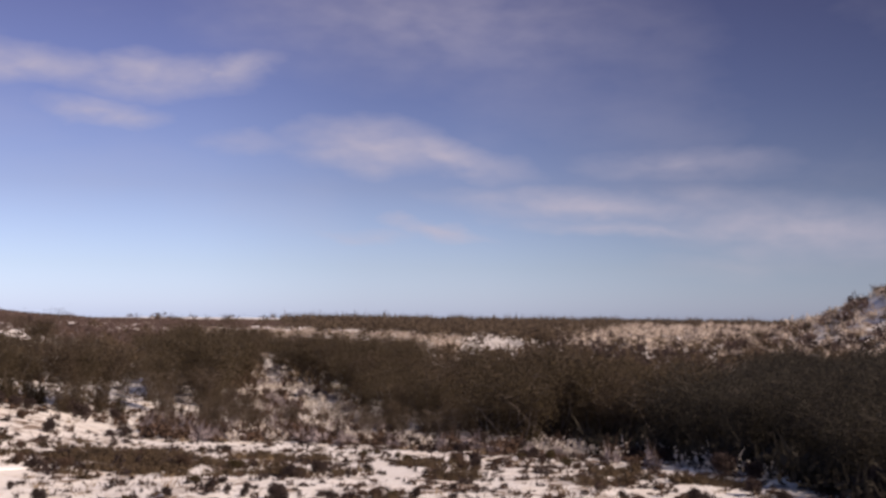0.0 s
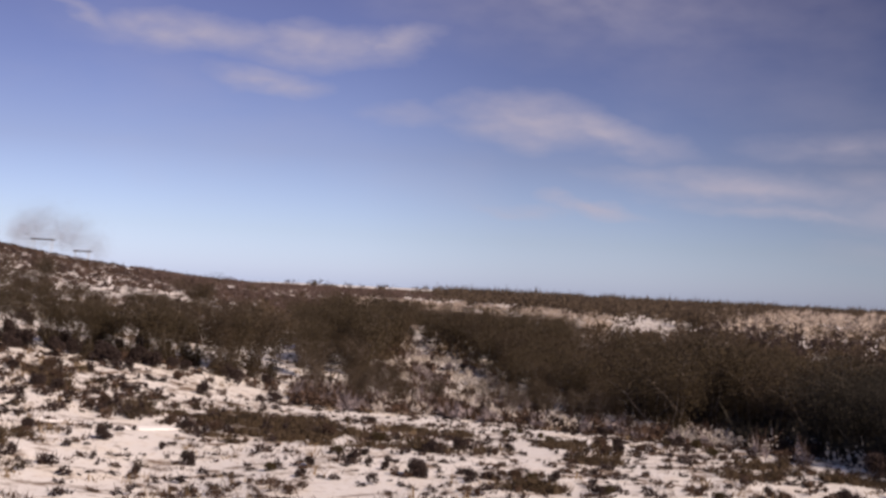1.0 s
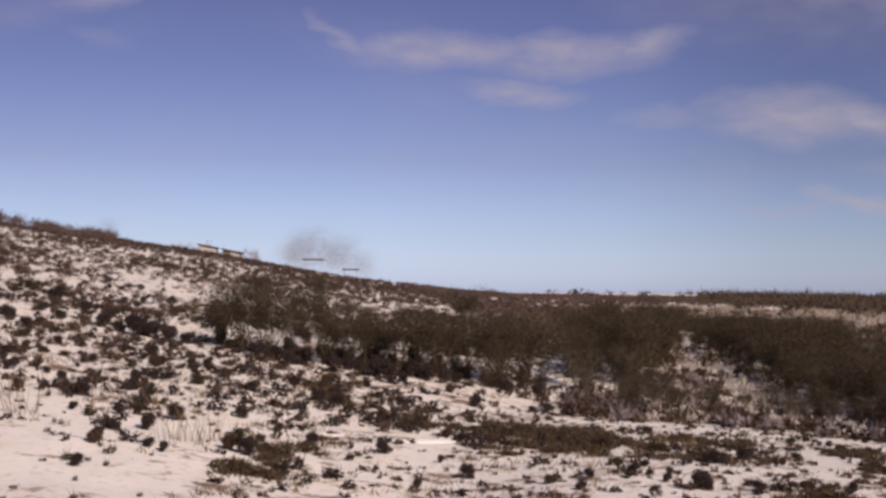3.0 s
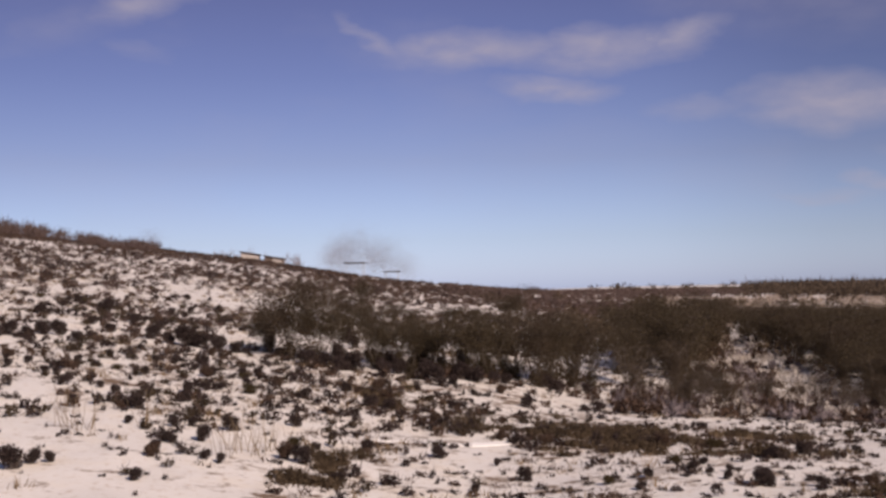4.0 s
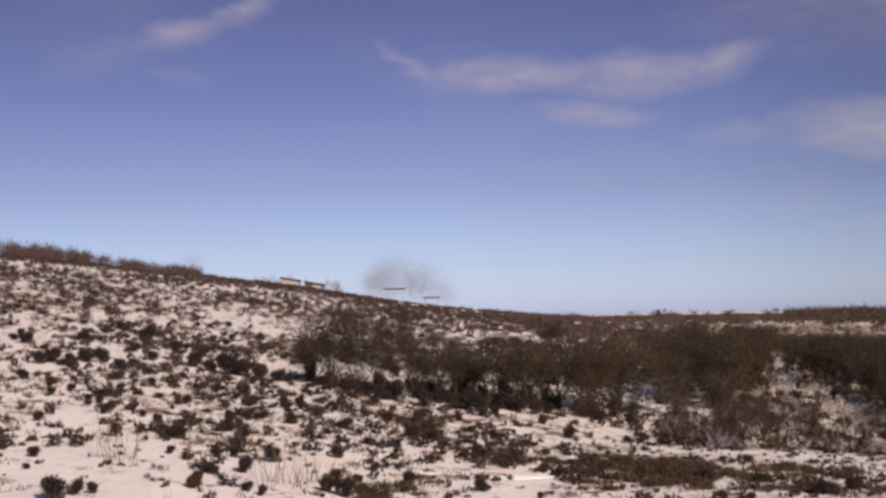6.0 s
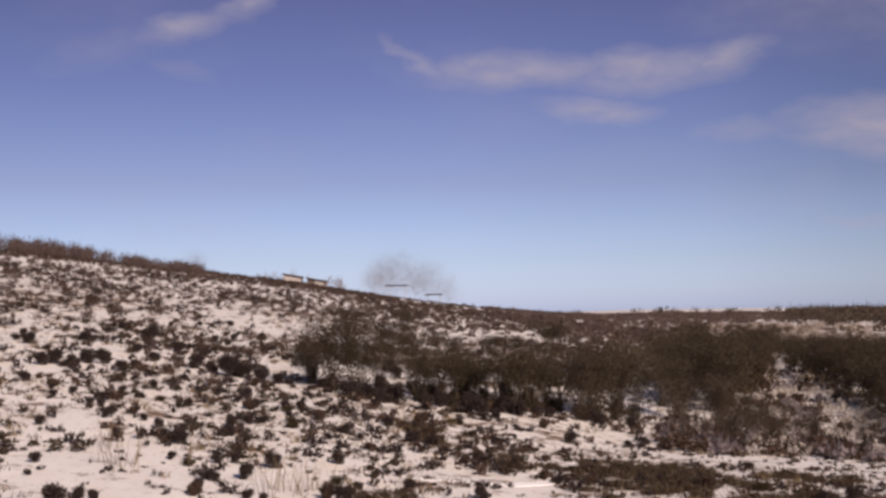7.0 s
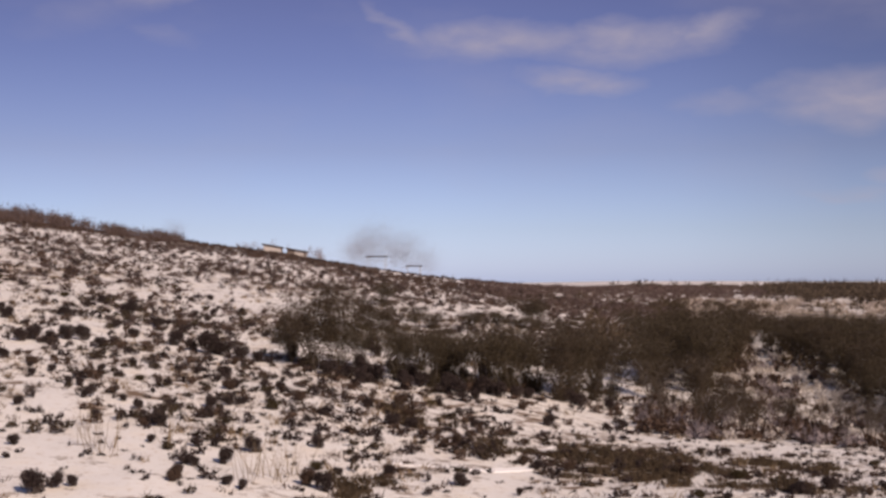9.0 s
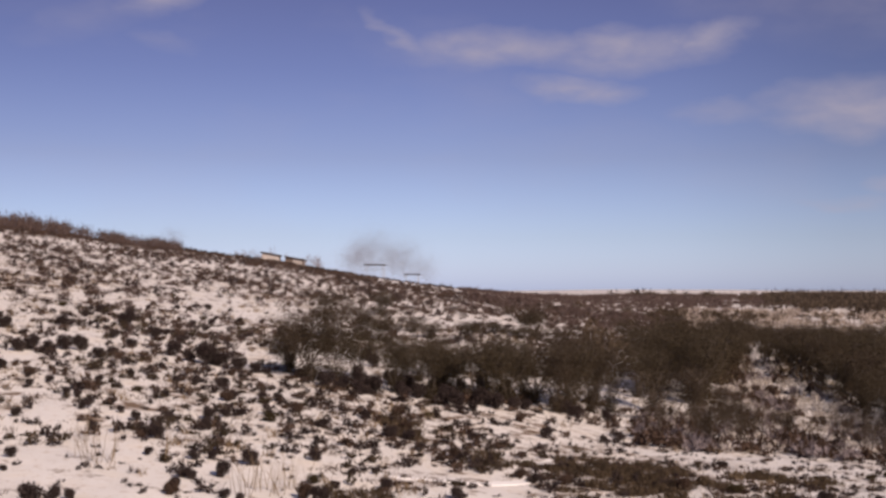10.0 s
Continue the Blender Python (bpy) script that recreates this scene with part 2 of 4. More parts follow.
# ---------------------------------------------------------------- plants
class Growth:
    """Collects the faces of one plant part."""

    def __init__(self, seed):
        self.v, self.f, self.r = [], [], random.Random(seed)

    def limb(self, a, way, long, thick, bends=3, sides=4, droop=0.0):
        """A bent tapering limb; returns its points."""
        pts = [Vector(a)]
        d = Vector(way).normalized()
        for i in range(bends):
            d = (d + Vector((self.r.gauss(0, 0.16), self.r.gauss(0, 0.16), self.r.gauss(0.02, 0.1) - droop))).normalized()
            pts.append(pts[-1] + d * long / bends)
        u = (pts[1] - pts[0]).orthogonal().normalized()
        k = len(self.v)
        for i, p in enumerate(pts):
            d = (pts[min(i + 1, bends)] - pts[max(i - 1, 0)]).normalized()
            u = (u - d * u.dot(d)).normalized()
            e = d.cross(u)
            r = thick * (1 - 0.8 * i / bends)
            for j in range(sides):
                t = 2 * math.pi * j / sides
                self.v.append(tuple(p + (u * math.cos(t) + e * math.sin(t)) * r))
        for i in range(bends):
            for j in range(sides):
                q = (j + 1) % sides
                self.f.append((k + i * sides + j, k + i * sides + q, k + (i + 1) * sides + q, k + (i + 1) * sides + j))
        return pts

    def leaf(self, p, size, slim=0.5):
        r = self.r
        d = Vector((r.gauss(0, 1), r.gauss(0, 1), r.gauss(0, 1))).normalized() * size
        s = d.orthogonal().normalized() * size * slim
        s.rotate(Matrix.Rotation(r.uniform(0, 6.3), 3, d.normalized()))
        p = Vector(p)
        k = len(self.v)
        self.v += [tuple(p - d), tuple(p + s), tuple(p + d), tuple(p - s)]
        self.f.append((k, k + 1, k + 2, k + 3))

    def twig(self, p, way, long, thick):
        p, d = Vector(p), Vector(way).normalized() * long
        s = d.orthogonal().normalized() * thick
        s.rotate(Matrix.Rotation(self.r.uniform(0, 6.3), 3, d.normalized()))
        k = len(self.v)
        self.v += [tuple(p - s), tuple(p + s), tuple(p + d)]
        self.f.append((k, k + 1, k + 2))


def wood_tree(seed, tall, wide, leaf_mat, leaves=6000, stems=5, low=0.34):
    """A many-stemmed small tree: bare stems below, a broad uneven head of withered leaves and twigs above."""
    thing = new("tree")
    tips, feet = [], []
    for i in range(stems):
        g = Growth(seed * 20 + i)
        a = 6.28 * i / stems + g.r.uniform(-0.6, 0.6)
        lean = g.r.uniform(0.08, 0.36)
        base = (0.03 * math.cos(a), 0.03 * math.sin(a), -0.12)
        pts = g.limb(base, (math.cos(a) * lean, math.sin(a) * lean, 1), tall * g.r.uniform(0.68, 0.92), 0.03 * tall / 2.8, 6, 5)
        for j in range(2, 7):
            if pts[j].z < low * tall:
                continue
            for _ in range(4):
                t = g.r.uniform(0, 6.3)
                side = g.limb(pts[j], (math.cos(t), math.sin(t), g.r.uniform(0.0, 0.8)), wide * g.r.uniform(0.16, 0.40), 0.007, 3, 3)
                tips += side[1:]
        feet += [pts[0].lerp(q, 0.2 + 0.2 * k) for k in range(4) for q in pts[2:4] if q.z < 0.7 * tall]
        tips += [q for q in pts[3:] if q.z > low * tall]
        mesh_object("trunk", g.v, g.f, DARK_BARK if leaf_mat is THICKET else BARK, thing)
    c = Growth(seed + 500)
    thick = [(q, c.r.uniform(0.5, 1.0)) for q in tips]                # some boughs carry more than others
    for i in range(leaves):
        p, much = c.r.choice(thick)
        if c.r.random() > much:
            continue
        q = p + Vector((c.r.gauss(0, 0.085), c.r.gauss(0, 0.085), c.r.gauss(-0.02, 0.075))) * wide
        q.z = min(q.z, tall * (0.97 + 0.06 * c.r.random()))
        if c.r.random() < 0.6:
            c.leaf(q, c.r.uniform(0.02, 0.042), 0.6)
        else:
            c.twig(q, (c.r.gauss(0, 0.7), c.r.gauss(0, 0.7), c.r.uniform(-0.1, 0.8)), c.r.uniform(0.1, 0.26), 0.005)
    dark, thin = leaf_mat is THICKET, leaves < 2000
    for _ in range(0 if dark or thin else leaves // 4):              # twiggy growth hugging the stems
        p = c.r.choice(feet)
        c.leaf(p + Vector((c.r.gauss(0, 0.085), c.r.gauss(0, 0.085), c.r.gauss(0, 0.08))) * wide, c.r.uniform(0.02, 0.042), 0.6)
    mesh_object("crown", c.v, c.f, leaf_mat, thing, "dense very dark foliage" if dark else
                "thin haze of bare brown twigs" if thin else "olive-brown withered leaves and fine twigs")
    return tagged(thing, "small dark many-stemmed tree of the dense thicket" if dark else
                  "small brown nearly bare many-stemmed tree standing in snow" if thin else
                  "small many-stemmed tree with withered olive-brown leaves in snow", "tree", "trees of the wood")


def shrub(seed, wide, tall, mat, label, leaves=1500):
    """A low dense twiggy shrub."""
    thing = new("shrub")
    g, c = Growth(seed), Growth(seed + 900)
    for i in range(16):
        a, lean = g.r.uniform(0, 6.3), g.r.uniform(0.1, 0.9)
        g.limb((0.05 * wide * math.cos(a), 0.05 * wide * math.sin(a), -0.06),
               (math.cos(a) * lean * wide / tall * 0.7, math.sin(a) * lean * wide / tall * 0.7, 1), tall * g.r.uniform(0.6, 0.95), 0.008, 3, 3)
    lobes = [(c.r.uniform(-0.24, 0.24) * wide, c.r.uniform(-0.24, 0.24) * wide, c.r.uniform(0.2, 0.68) * tall, c.r.uniform(0.2, 0.32)) for _ in range(7)]
    for i in range(leaves):
        x, y, z, s = c.r.choice(lobes)
        d = Vector((c.r.gauss(0, 1), c.r.gauss(0, 1), c.r.gauss(0, 1))).normalized() * (c.r.random() ** 0.4)
        p = (x + d.x * s * wide, y + d.y * s * wide, max(0.01, z + d.z * s * tall * 1.3))
        if c.r.random() < 0.8:
            c.leaf(p, c.r.uniform(0.02, 0.042), 0.6)
        else:
            c.twig(p, (d.x + c.r.gauss(0, 0.4), d.y + c.r.gauss(0, 0.4), 0.6 + c.r.random()), c.r.uniform(0.06, 0.14), 0.004)
    mesh_object("stem", g.v, g.f, BARK, thing)
    mesh_object("crown", c.v, c.f, mat, thing)
    return tagged(thing, label, "shrub", "shrubs on the snow")


rnd = random.Random(11)


def settle(proto, first, x, y, scale=1.0, tilt=1.0):
    """Puts the prototype itself, the first time, or a copy of it on the ground."""
    m = pose(x, y, ground_at(x, y), rnd.gauss(0, 3), rnd.gauss(0, 3), rnd.uniform(0, 360))
    ob = proto if first else copy_thing(proto, m)
    ob.matrix_basis = m @ Matrix.Diagonal((scale, scale, scale * tilt, 1))
    return ob


# the wood: front edge as a line of (x, y)
EDGE = [
    (-4.9, 38.0), (-4.1, 32.6), (-3.2, 31.6), (-2.0, 31.1), (-0.6, 31.4), (0.9, 31.9), (2.5, 33.2), (4.2, 34.6), (5.0, 32.0), (5.4, 29.8),
    (6.4, 29.3), (7.5, 29.4), (8.6, 30.6), (9.8, 30.8), (10.8, 29.6), (11.6, 27.6), (12.5, 25.6), (13.3, 23.6), (13.8, 21.0), (13.9, 18.2),
    (13.6, 15.8), (13.3, 13.6), (15.5, 10.5), (22.0, 6.5),
]


def behind_edge(x, y):
    """Metres by which a point lies behind the wood's front edge (negative: in front)."""
    best, side = 1e9, 1
    for (ax, ay), (bx, by) in zip(EDGE, EDGE[1:]):
        dx, dy = bx - ax, by - ay
        t = max(0, min(1, ((x - ax) * dx + (y - ay) * dy) / (dx * dx + dy * dy)))
        d = math.hypot(x - ax - t * dx, y - ay - t * dy)
        if d < best:
            best, side = d, (1 if dx * (y - ay) - dy * (x - ax) > 0 else -1)
    return best * side


def clearing(x, y):
    """An opening in the wood with snow and bare scrub, narrowing with distance."""
    az, d = math.degrees(math.atan2(x, y)), math.hypot(x, y)
    return 30 < d < 59 and (9.3 if d < 39 else 12.0 + 0.1 * (d - 39)) < az < 20.7 - 0.28 * max(0.0, d - 36)


def wood_density(x, y):
    b = behind_edge(x, y)
    az, d = math.degrees(math.atan2(x, y)), math.hypot(x, y)
    if b < 1.1 * smooth((az - 17) / 3) * smooth((37 - az) / 5) or az < 9.6 or clearing(x, y):
        return 0.0
    if az < 13.2:
        return 0.6 if 42 < d < 53 and noise.noise((x * 0.45, y * 0.45, 36.0)) > -0.25 else 0.0
    if az < 21.0:
        return 1.0 if d < 69 else 0.0
    if b < 3.4 and noise.noise((x * 0.5, y * 0.5, 33.0)) < 0.42 - 0.13 * b and az < 33:
        return 0.0                       # a ragged front with snow running in between the stems
    return 1.0 if b < 14 + 9 * smooth((az - 35) / 3) else 0.0


# x, y, crown width, height: trees of the wood that stand out
FRONT_TREES = [
    (-3.85, 32.27, 0.91, 1.19), (-3.21, 31.67, 1.44, 1.9), (-2.6, 31.84, 1.21, 1.82), (-2.16, 32.84, 0.95, 1.67),
    (-1.07, 32.19, 0.96, 1.72), (-0.59, 35.15, 0.8, 1.39), (-0.19, 31.78, 0.87, 1.64), (0.25, 32.46, 0.91, 1.68), (0.8, 32.04, 0.93, 1.77),
    (1.31, 32.17, 1.23, 1.98), (1.87, 32.99, 1.08, 1.92), (2.35, 34.65, 0.94, 1.81), (3.14, 33.84, 1.1, 1.93), (3.71, 34.65, 1.19, 2.17),
    (4.47, 36.43, 1.09, 2.21), (5.13, 37.44, 0.98, 2.21),
]
BACK_TREES = [
    (-2.74, 44.55, 1.62, 1.25), (-1.99, 45.89, 1.33, 1), (-3.75, 42.34, 1.35, 1.64), (-2.8, 59.53, 1.19, 1.3), (1.18, 52.41, 1.43, 0.86),
    (-0.36, 50.4, 1.14, 0.64), (4.69, 60.01, 1.69, 1.96), (4.84, 49.76, 1.81, 1.49), (3.84, 58.7, 1.33, 0.67), (6.76, 42.1, 0.95, 1.91),
    (7.56, 43.96, 1.4, 2.67), (-1.08, 52.13, 0.95, 0.71), (2.53, 59.19, 1.18, 0.59), (-4.43, 36.8, 0.84, 1), (9.96, 65.69, 1.49, 1.49),
    (7.09, 56.99, 1.29, 0.65),
]
GAP_TREES = [
    (5.5, 30.9, 1.0, 1.6), (6.6, 31.4, 0.9, 1.3), (6.2, 36.0, 1.2, 2.0), (7.7, 37.5, 1.1, 1.6),
    (6.8, 39.0, 1.3, 2.2),
]


def plant_wood():
    sizes = [(2.7, 1.9), (2.5, 2.2), (2.8, 1.6), (2.4, 2.0), (2.4, 1.9), (2.2, 2.1), (2.4, 1.9), (2.4, 1.6)]
    mats = [WOOD_LEAF, WOOD_LEAF, WOOD_LEAF, WOOD_LEAF, THICKET, THICKET, WOOD_DARK, WOOD_DARK]
    protos = [wood_tree(31 + i, t, w, m, 1500 if i == 7 else 8500 if m is THICKET else 7000, 5 + i % 3, 0.12 if m is THICKET else 0.36) for i, ((t, w), m) in enumerate(zip(sizes, mats))]
    used = set()
    spots = []

    def plant(i, x, y, wide, tall):
        m = pose(x, y, ground_at(x, y), rnd.gauss(0, 2), rnd.gauss(0, 2), rnd.uniform(0, 360))
        ob = copy_thing(protos[i], m) if i in used else protos[i]
        ob.matrix_basis = m @ Matrix.Diagonal((wide, wide, tall, 1))
        used.add(i)
        spots.append((x, y))

    for x, y, wide, tall in FRONT_TREES + BACK_TREES + GAP_TREES:
        i = 7 if 4.8 < x < 8.6 and y < 37 else rnd.choice((0, 1, 2, 3, 6))
        plant(i, x, y, (1.0 if i == 7 else 1.2) * wide / sizes[i][1], 1.04 * tall / sizes[i][0])
        if y < 38 and i != 7 and rnd.random() < 0.3:                                           # a second row close behind
            i = rnd.choice((0, 1, 2, 3, 6))
            plant(i, x + rnd.uniform(-0.5, 0.5), y + rnd.uniform(0.7, 1.5), 1.3 * wide / sizes[i][1], rnd.uniform(0.85, 1.0) * tall / sizes[i][0])
    for _ in range(400):                                              # low bare trees in the mouth of the clearing
        a, d = rnd.uniform(11.0, 24), rnd.uniform(29.5, 37)
        x, y = d * math.sin(radians(a)), d * math.cos(radians(a))
        if len(spots) < 63 and -0.3 < behind_edge(x, y) < 4 and all((x - u) ** 2 + (y - v) ** 2 > 0.7 for u, v in spots):
            i = rnd.choice((7, 7, 6))
            s = rnd.uniform(0.36, 0.6)
            plant(i, x, y, 0.8 * s, s)
    tries = 0
    while len(spots) < 400 and tries < 80000:
        tries += 1
        a, d = rnd.uniform(8.8, 49), rnd.uniform(14, 68)
        x, y = d * math.sin(radians(a)), d * math.cos(radians(a))
        if rnd.random() > wood_density(x, y):
            continue
        dark = a > 32.6 + 0.12 * (d - 20)
        gap = 0.95 if a > 30 else 1.35
        if any((x - u) ** 2 + (y - v) ** 2 < gap * gap for u, v in spots):
            continue
        i = rnd.choice((4, 5)) if dark else rnd.choice((0, 1, 6, 6)) if a > 22 else rnd.choice((0, 1, 2, 3, 0, 1, 6))
        s = rnd.uniform(0.78, 1.1) * (1.04 if a < 14 else 0.9 - 0.16 * smooth((a - 26) / 8)) * (1.0 - 0.32 * smooth((d - 52) / 6)) * (1.0 + 0.27 * smooth((a - 21) / 4) - 0.1 * smooth((a - 28) / 4))
        plant(i, x, y, s, s * rnd.uniform(0.92, 1.05))


plant_wood()

SHRUBS = [
    shrub(71, 0.6, 0.5, SHRUB_DARK, "dark rounded twiggy shrub standing in snow"),
    shrub(72, 0.7, 0.5, SHRUB_DARK, "dark uneven twiggy shrub standing in snow"),
    shrub(73, 0.6, 0.45, SHRUB_BROWN, "brown withered shrub standing in snow"),
    shrub(74, 0.8, 0.45, SHRUB_OLIVE, "low olive-brown shrub standing in snow"),
]
shrub_used = set()


def put_shrub(kind, x, y, wide):
    settle(SHRUBS[kind], kind not in shrub_used, x, y, wide / (0.6, 0.7, 0.6, 0.8)[kind], rnd.uniform(0.8, 1.15))
    shrub_used.add(kind)


# x, y, width: shrubs that stand out, on the slope and in front of the wood
NEAR_SHRUBS = [
    (-6.78, 19.81, 0.27), (-5.4, 17.41, 0.41), (-5.19, 17.51, 0.24), (-5.56, 17.01, 0.43), (-6.85, 23.98, 0.22), (-7.62, 25.44, 0.25),
    (-7.37, 25.38, 0.23), (-7.74, 22.76, 0.27), (-6.54, 24.86, 0.27), (-6.14, 24.05, 0.24), (-5.73, 23.55, 0.28), (-6.23, 22.41, 0.31),
    (-4.83, 20.72, 0.24), (-4.97, 21.94, 0.44), (-4.08, 20.79, 0.34), (-3.8, 20.97, 0.25), (-3.46, 19.85, 0.41), (-3.85, 19.33, 0.23),
    (-3.96, 18.65, 0.3), (-3.15, 20.77, 0.38), (-4.56, 24.7, 0.18), (-4.26, 24.94, 0.32), (-3.15, 18.34, 0.28), (-2.92, 18.22, 0.21),
    (-6.65, 19.06, 0.17),
]
SLOPE_SHRUBS = [
    (-6.93, 32.69, 0.51), (-6.42, 32.11, 0.53), (-5.98, 31.92, 0.73), (-5.58, 31.9, 0.64), (-5.09, 31.74, 0.58), (-4.61, 31.45, 0.43),
    (-4.3, 31.45, 0.26), (-10.27, 30.35, 0.5), (-10.09, 30.89, 0.56), (-9.72, 31.05, 0.51), (-9.54, 31.67, 0.49), (-9.18, 31.83, 0.52),
    (-8.49, 31, 0.39), (-9.81, 27.94, 0.33), (-8.23, 33.36, 0.36), (-8.28, 36.45, 0.5), (-6.76, 30.45, 0.3), (-5.9, 25.49, 0.16),
    (-7.35, 35.56, 0.26), (-7.51, 31.62, 0.23), (-7.45, 27.37, 0.3), (-8.57, 26.05, 0.26), (-7, 28.31, 0.23), (-6.04, 28.62, 0.34),
    (-5.56, 28.5, 0.26), (-4.98, 28.53, 0.47), (-4.47, 26.99, 0.32), (-3.92, 27.48, 0.27), (-3.54, 27.42, 0.3), (-12.02, 34.55, 0.47),
    (-10.95, 36.21, 0.49), (-9.68, 38.7, 0.63), (-9.08, 34.75, 0.38),
]
EDGE_SHRUBS = [
    (-2.16, 21.76, 0.32), (-1.47, 20.98, 0.23), (-1.11, 21.44, 0.19), (-0.87, 20.35, 0.28), (-1.8, 18.76, 0.48), (-1.66, 19.92, 0.22),
    (0.82, 26.47, 0.22), (0.51, 24.95, 0.18), (1.53, 26.01, 0.21), (1.16, 27.73, 0.15), (0, 23.57, 0.15), (2.45, 28.46, 0.42),
    (3.94, 29.69, 0.22), (4.49, 30.73, 0.40), (4.82, 29.73, 0.35), (5.82, 25.69, 0.3), (1.69, 22.3, 0.32), (-2.57, 24.11, 0.26),
    (-0.97, 25.3, 0.46), (-0.57, 25.28, 0.34), (-1.76, 23.54, 0.17), (-1.59, 27.01, 0.32), (1.56, 18.6, 0.34), (1.22, 19.74, 0.16),
    (4.27, 18.28, 0.22), (5.55, 16.99, 0.34), (4.63, 18.56, 0.18), (4.46, 23.53, 0.21),
]
RIGHT_SHRUBS = [
    (5.93, 25.86, 0.24), (9.42, 20.61, 0.29), (4.43, 17.81, 0.2), (2.1, 16.44, 0.12), (0.79, 17.8, 0.19), (10.16, 25.33, 0.25),
    (10.68, 29.54, 0.29), (12.54, 23.54, 0.26), (12.31, 20.96, 0.24), (11.55, 23.09, 0.3), (13.19, 24.56, 0.38), (14.22, 20.68, 0.27),
    (14.7, 25.45, 0.32),
]
FOOT_SHRUBS = [
    (-2.82, 31.04, 0.51), (-2.38, 30.88, 0.5), (-1.95, 30.73, 0.61), (-1.59, 31.03, 0.51), (-0.88, 30.61, 0.5), (-0.53, 31.66, 0.43),
    (0.14, 31, 0.51), (0.41, 30.62, 0.42), (1.04, 31.62, 0.52), (1.47, 31.51, 0.51), (1.88, 31.89, 0.49), (2.28, 32.57, 0.44),
    (3.39, 34.06, 0.53), (3.77, 34.03, 0.56), (4.68, 34.5, 0.53), 
    (6.53, 29.74, 0.49), (7.06, 29.72, 0.4), (-1.3, 33.65, 0.46), (-0.22, 32.46, 0.38),
    (-3.53, 31.71, 0.37), (8.62, 33.15, 0.39), (9.05, 32.51, 0.38), (9.64, 32.27, 0.44), (10.34, 32.42, 0.44), (11.22, 33.3, 0.54),
]
for x, y, wide in NEAR_SHRUBS + SLOPE_SHRUBS + EDGE_SHRUBS + RIGHT_SHRUBS:
    put_shrub(rnd.choice((0, 0, 1)), x, y, wide * rnd.uniform(0.7, 1.0))
for x, y, wide in FOOT_SHRUBS:
    put_shrub(rnd.choice((0, 1)), x, y, wide * rnd.uniform(0.8, 1.15))


def brush_free(x, y):
    return not (x > 4 and y > 27 + 1.6 * max(0.0, 8 - x))


# x, y, half width, half depth
DRIFTS = [
    (3.5, 29.4, 1.3, 3.2), (0.37, 21.82, 1.21, 0.59), (-5.61, 19.83, 1.26, 2.72), (-2.51, 20.18, 0.59, 1.89),
    (-4.87, 33.96, 0.63, 2.44), (1.54, 27.17, 0.55, 1.44), (6.94, 27.15, 2.58, 1.29), (-6.16, 24.05, 0.76, 1.61),
    (-0.48, 16.39, 0.48, 0.94), (3.58, 30.94, 1.06, 3.92),
]


def clear_snow(x, y):
    """Smooth drifts of snow with little growing through."""
    ragged = 0.35 * noise.noise((x * 0.6, y * 0.6, 50.0))
    return any(((x - u) / p) ** 2 + ((y - v) / q) ** 2 < 0.8 + ragged for u, v, p, q in DRIFTS)


# dark shrubs crowding among the stems
spots = 0
while spots < 20:
    a, d = rnd.uniform(-7, 5), rnd.uniform(29, 42)
    x, y = d * math.sin(radians(a)), d * math.cos(radians(a))
    if 0.2 < behind_edge(x, y) < 3.0:
        settle(SHRUBS[spots % 2], False, x, y, rnd.uniform(0.5, 0.8), rnd.uniform(1.1, 1.8))
        spots += 1

# more shrubs along the foot of the wood and over the nearer snow
for _ in range(4000):
    if len(shrub_used) == 4 and len([0 for o in scene.collection.objects if o.name.startswith("shrub")]) >= 290:
        break
    a, d = rnd.uniform(-22, 44), rnd.uniform(17, 52)
    x, y = d * math.sin(radians(a)), d * math.cos(radians(a))
    b = behind_edge(x, y)
    foot = -1.0 < b < 2.0 and a > 8
    open_snow = b < -1.0 and brush_free(x, y) and not clear_snow(x, y) and noise.noise((x * 0.25, y * 0.25, 2.0)) > -0.05
    if foot and rnd.random() < (0.06 if a < 18.6 else 0.2 if a < 33 else 0.5):
        put_shrub(0 if a > 27 else rnd.choice((0, 0, 1, 2)), x, y, rnd.uniform(0.3, 0.65) * (0.7 if a < 24 else 1.0))
    elif open_snow and rnd.random() < 0.35:
        put_shrub(rnd.choice((0, 1, 2, 2, 3)), x, y, rnd.uniform(0.16, 0.34))


# ---------------------------------------------------------------- growth that nobody could count
def clump(seed, faces, leaf, tall=0.8, twigs=0.4, spread=0.5):
    """One small plant, about 1 m across, as arrays to be repeated."""
    c = Growth(seed)
    lobes = [(c.r.uniform(-0.3, 0.3), c.r.uniform(-0.3, 0.3), c.r.uniform(0.2, 0.65) * tall, c.r.uniform(0.18, 0.32)) for _ in range(5)]
    for i in range(faces):
        x, y, z, s = c.r.choice(lobes)
        d = Vector((c.r.gauss(0, 1), c.r.gauss(0, 1), c.r.gauss(0, 1))).normalized() * (c.r.random() ** 0.4)
        p = (x + d.x * s, y + d.y * s, max(0.0, z + d.z * s * 1.2 * tall))
        if c.r.random() > twigs:
            c.leaf(p, c.r.uniform(0.6, 1.2) * leaf, 0.6)
        else:
            c.twig(p, (d.x * spread + c.r.gauss(0, 0.3), d.y * spread + c.r.gauss(0, 0.3), 0.7 + c.r.random()), c.r.uniform(2, 5) * leaf, 0.22 * leaf)
    return np.array(c.v), c.f


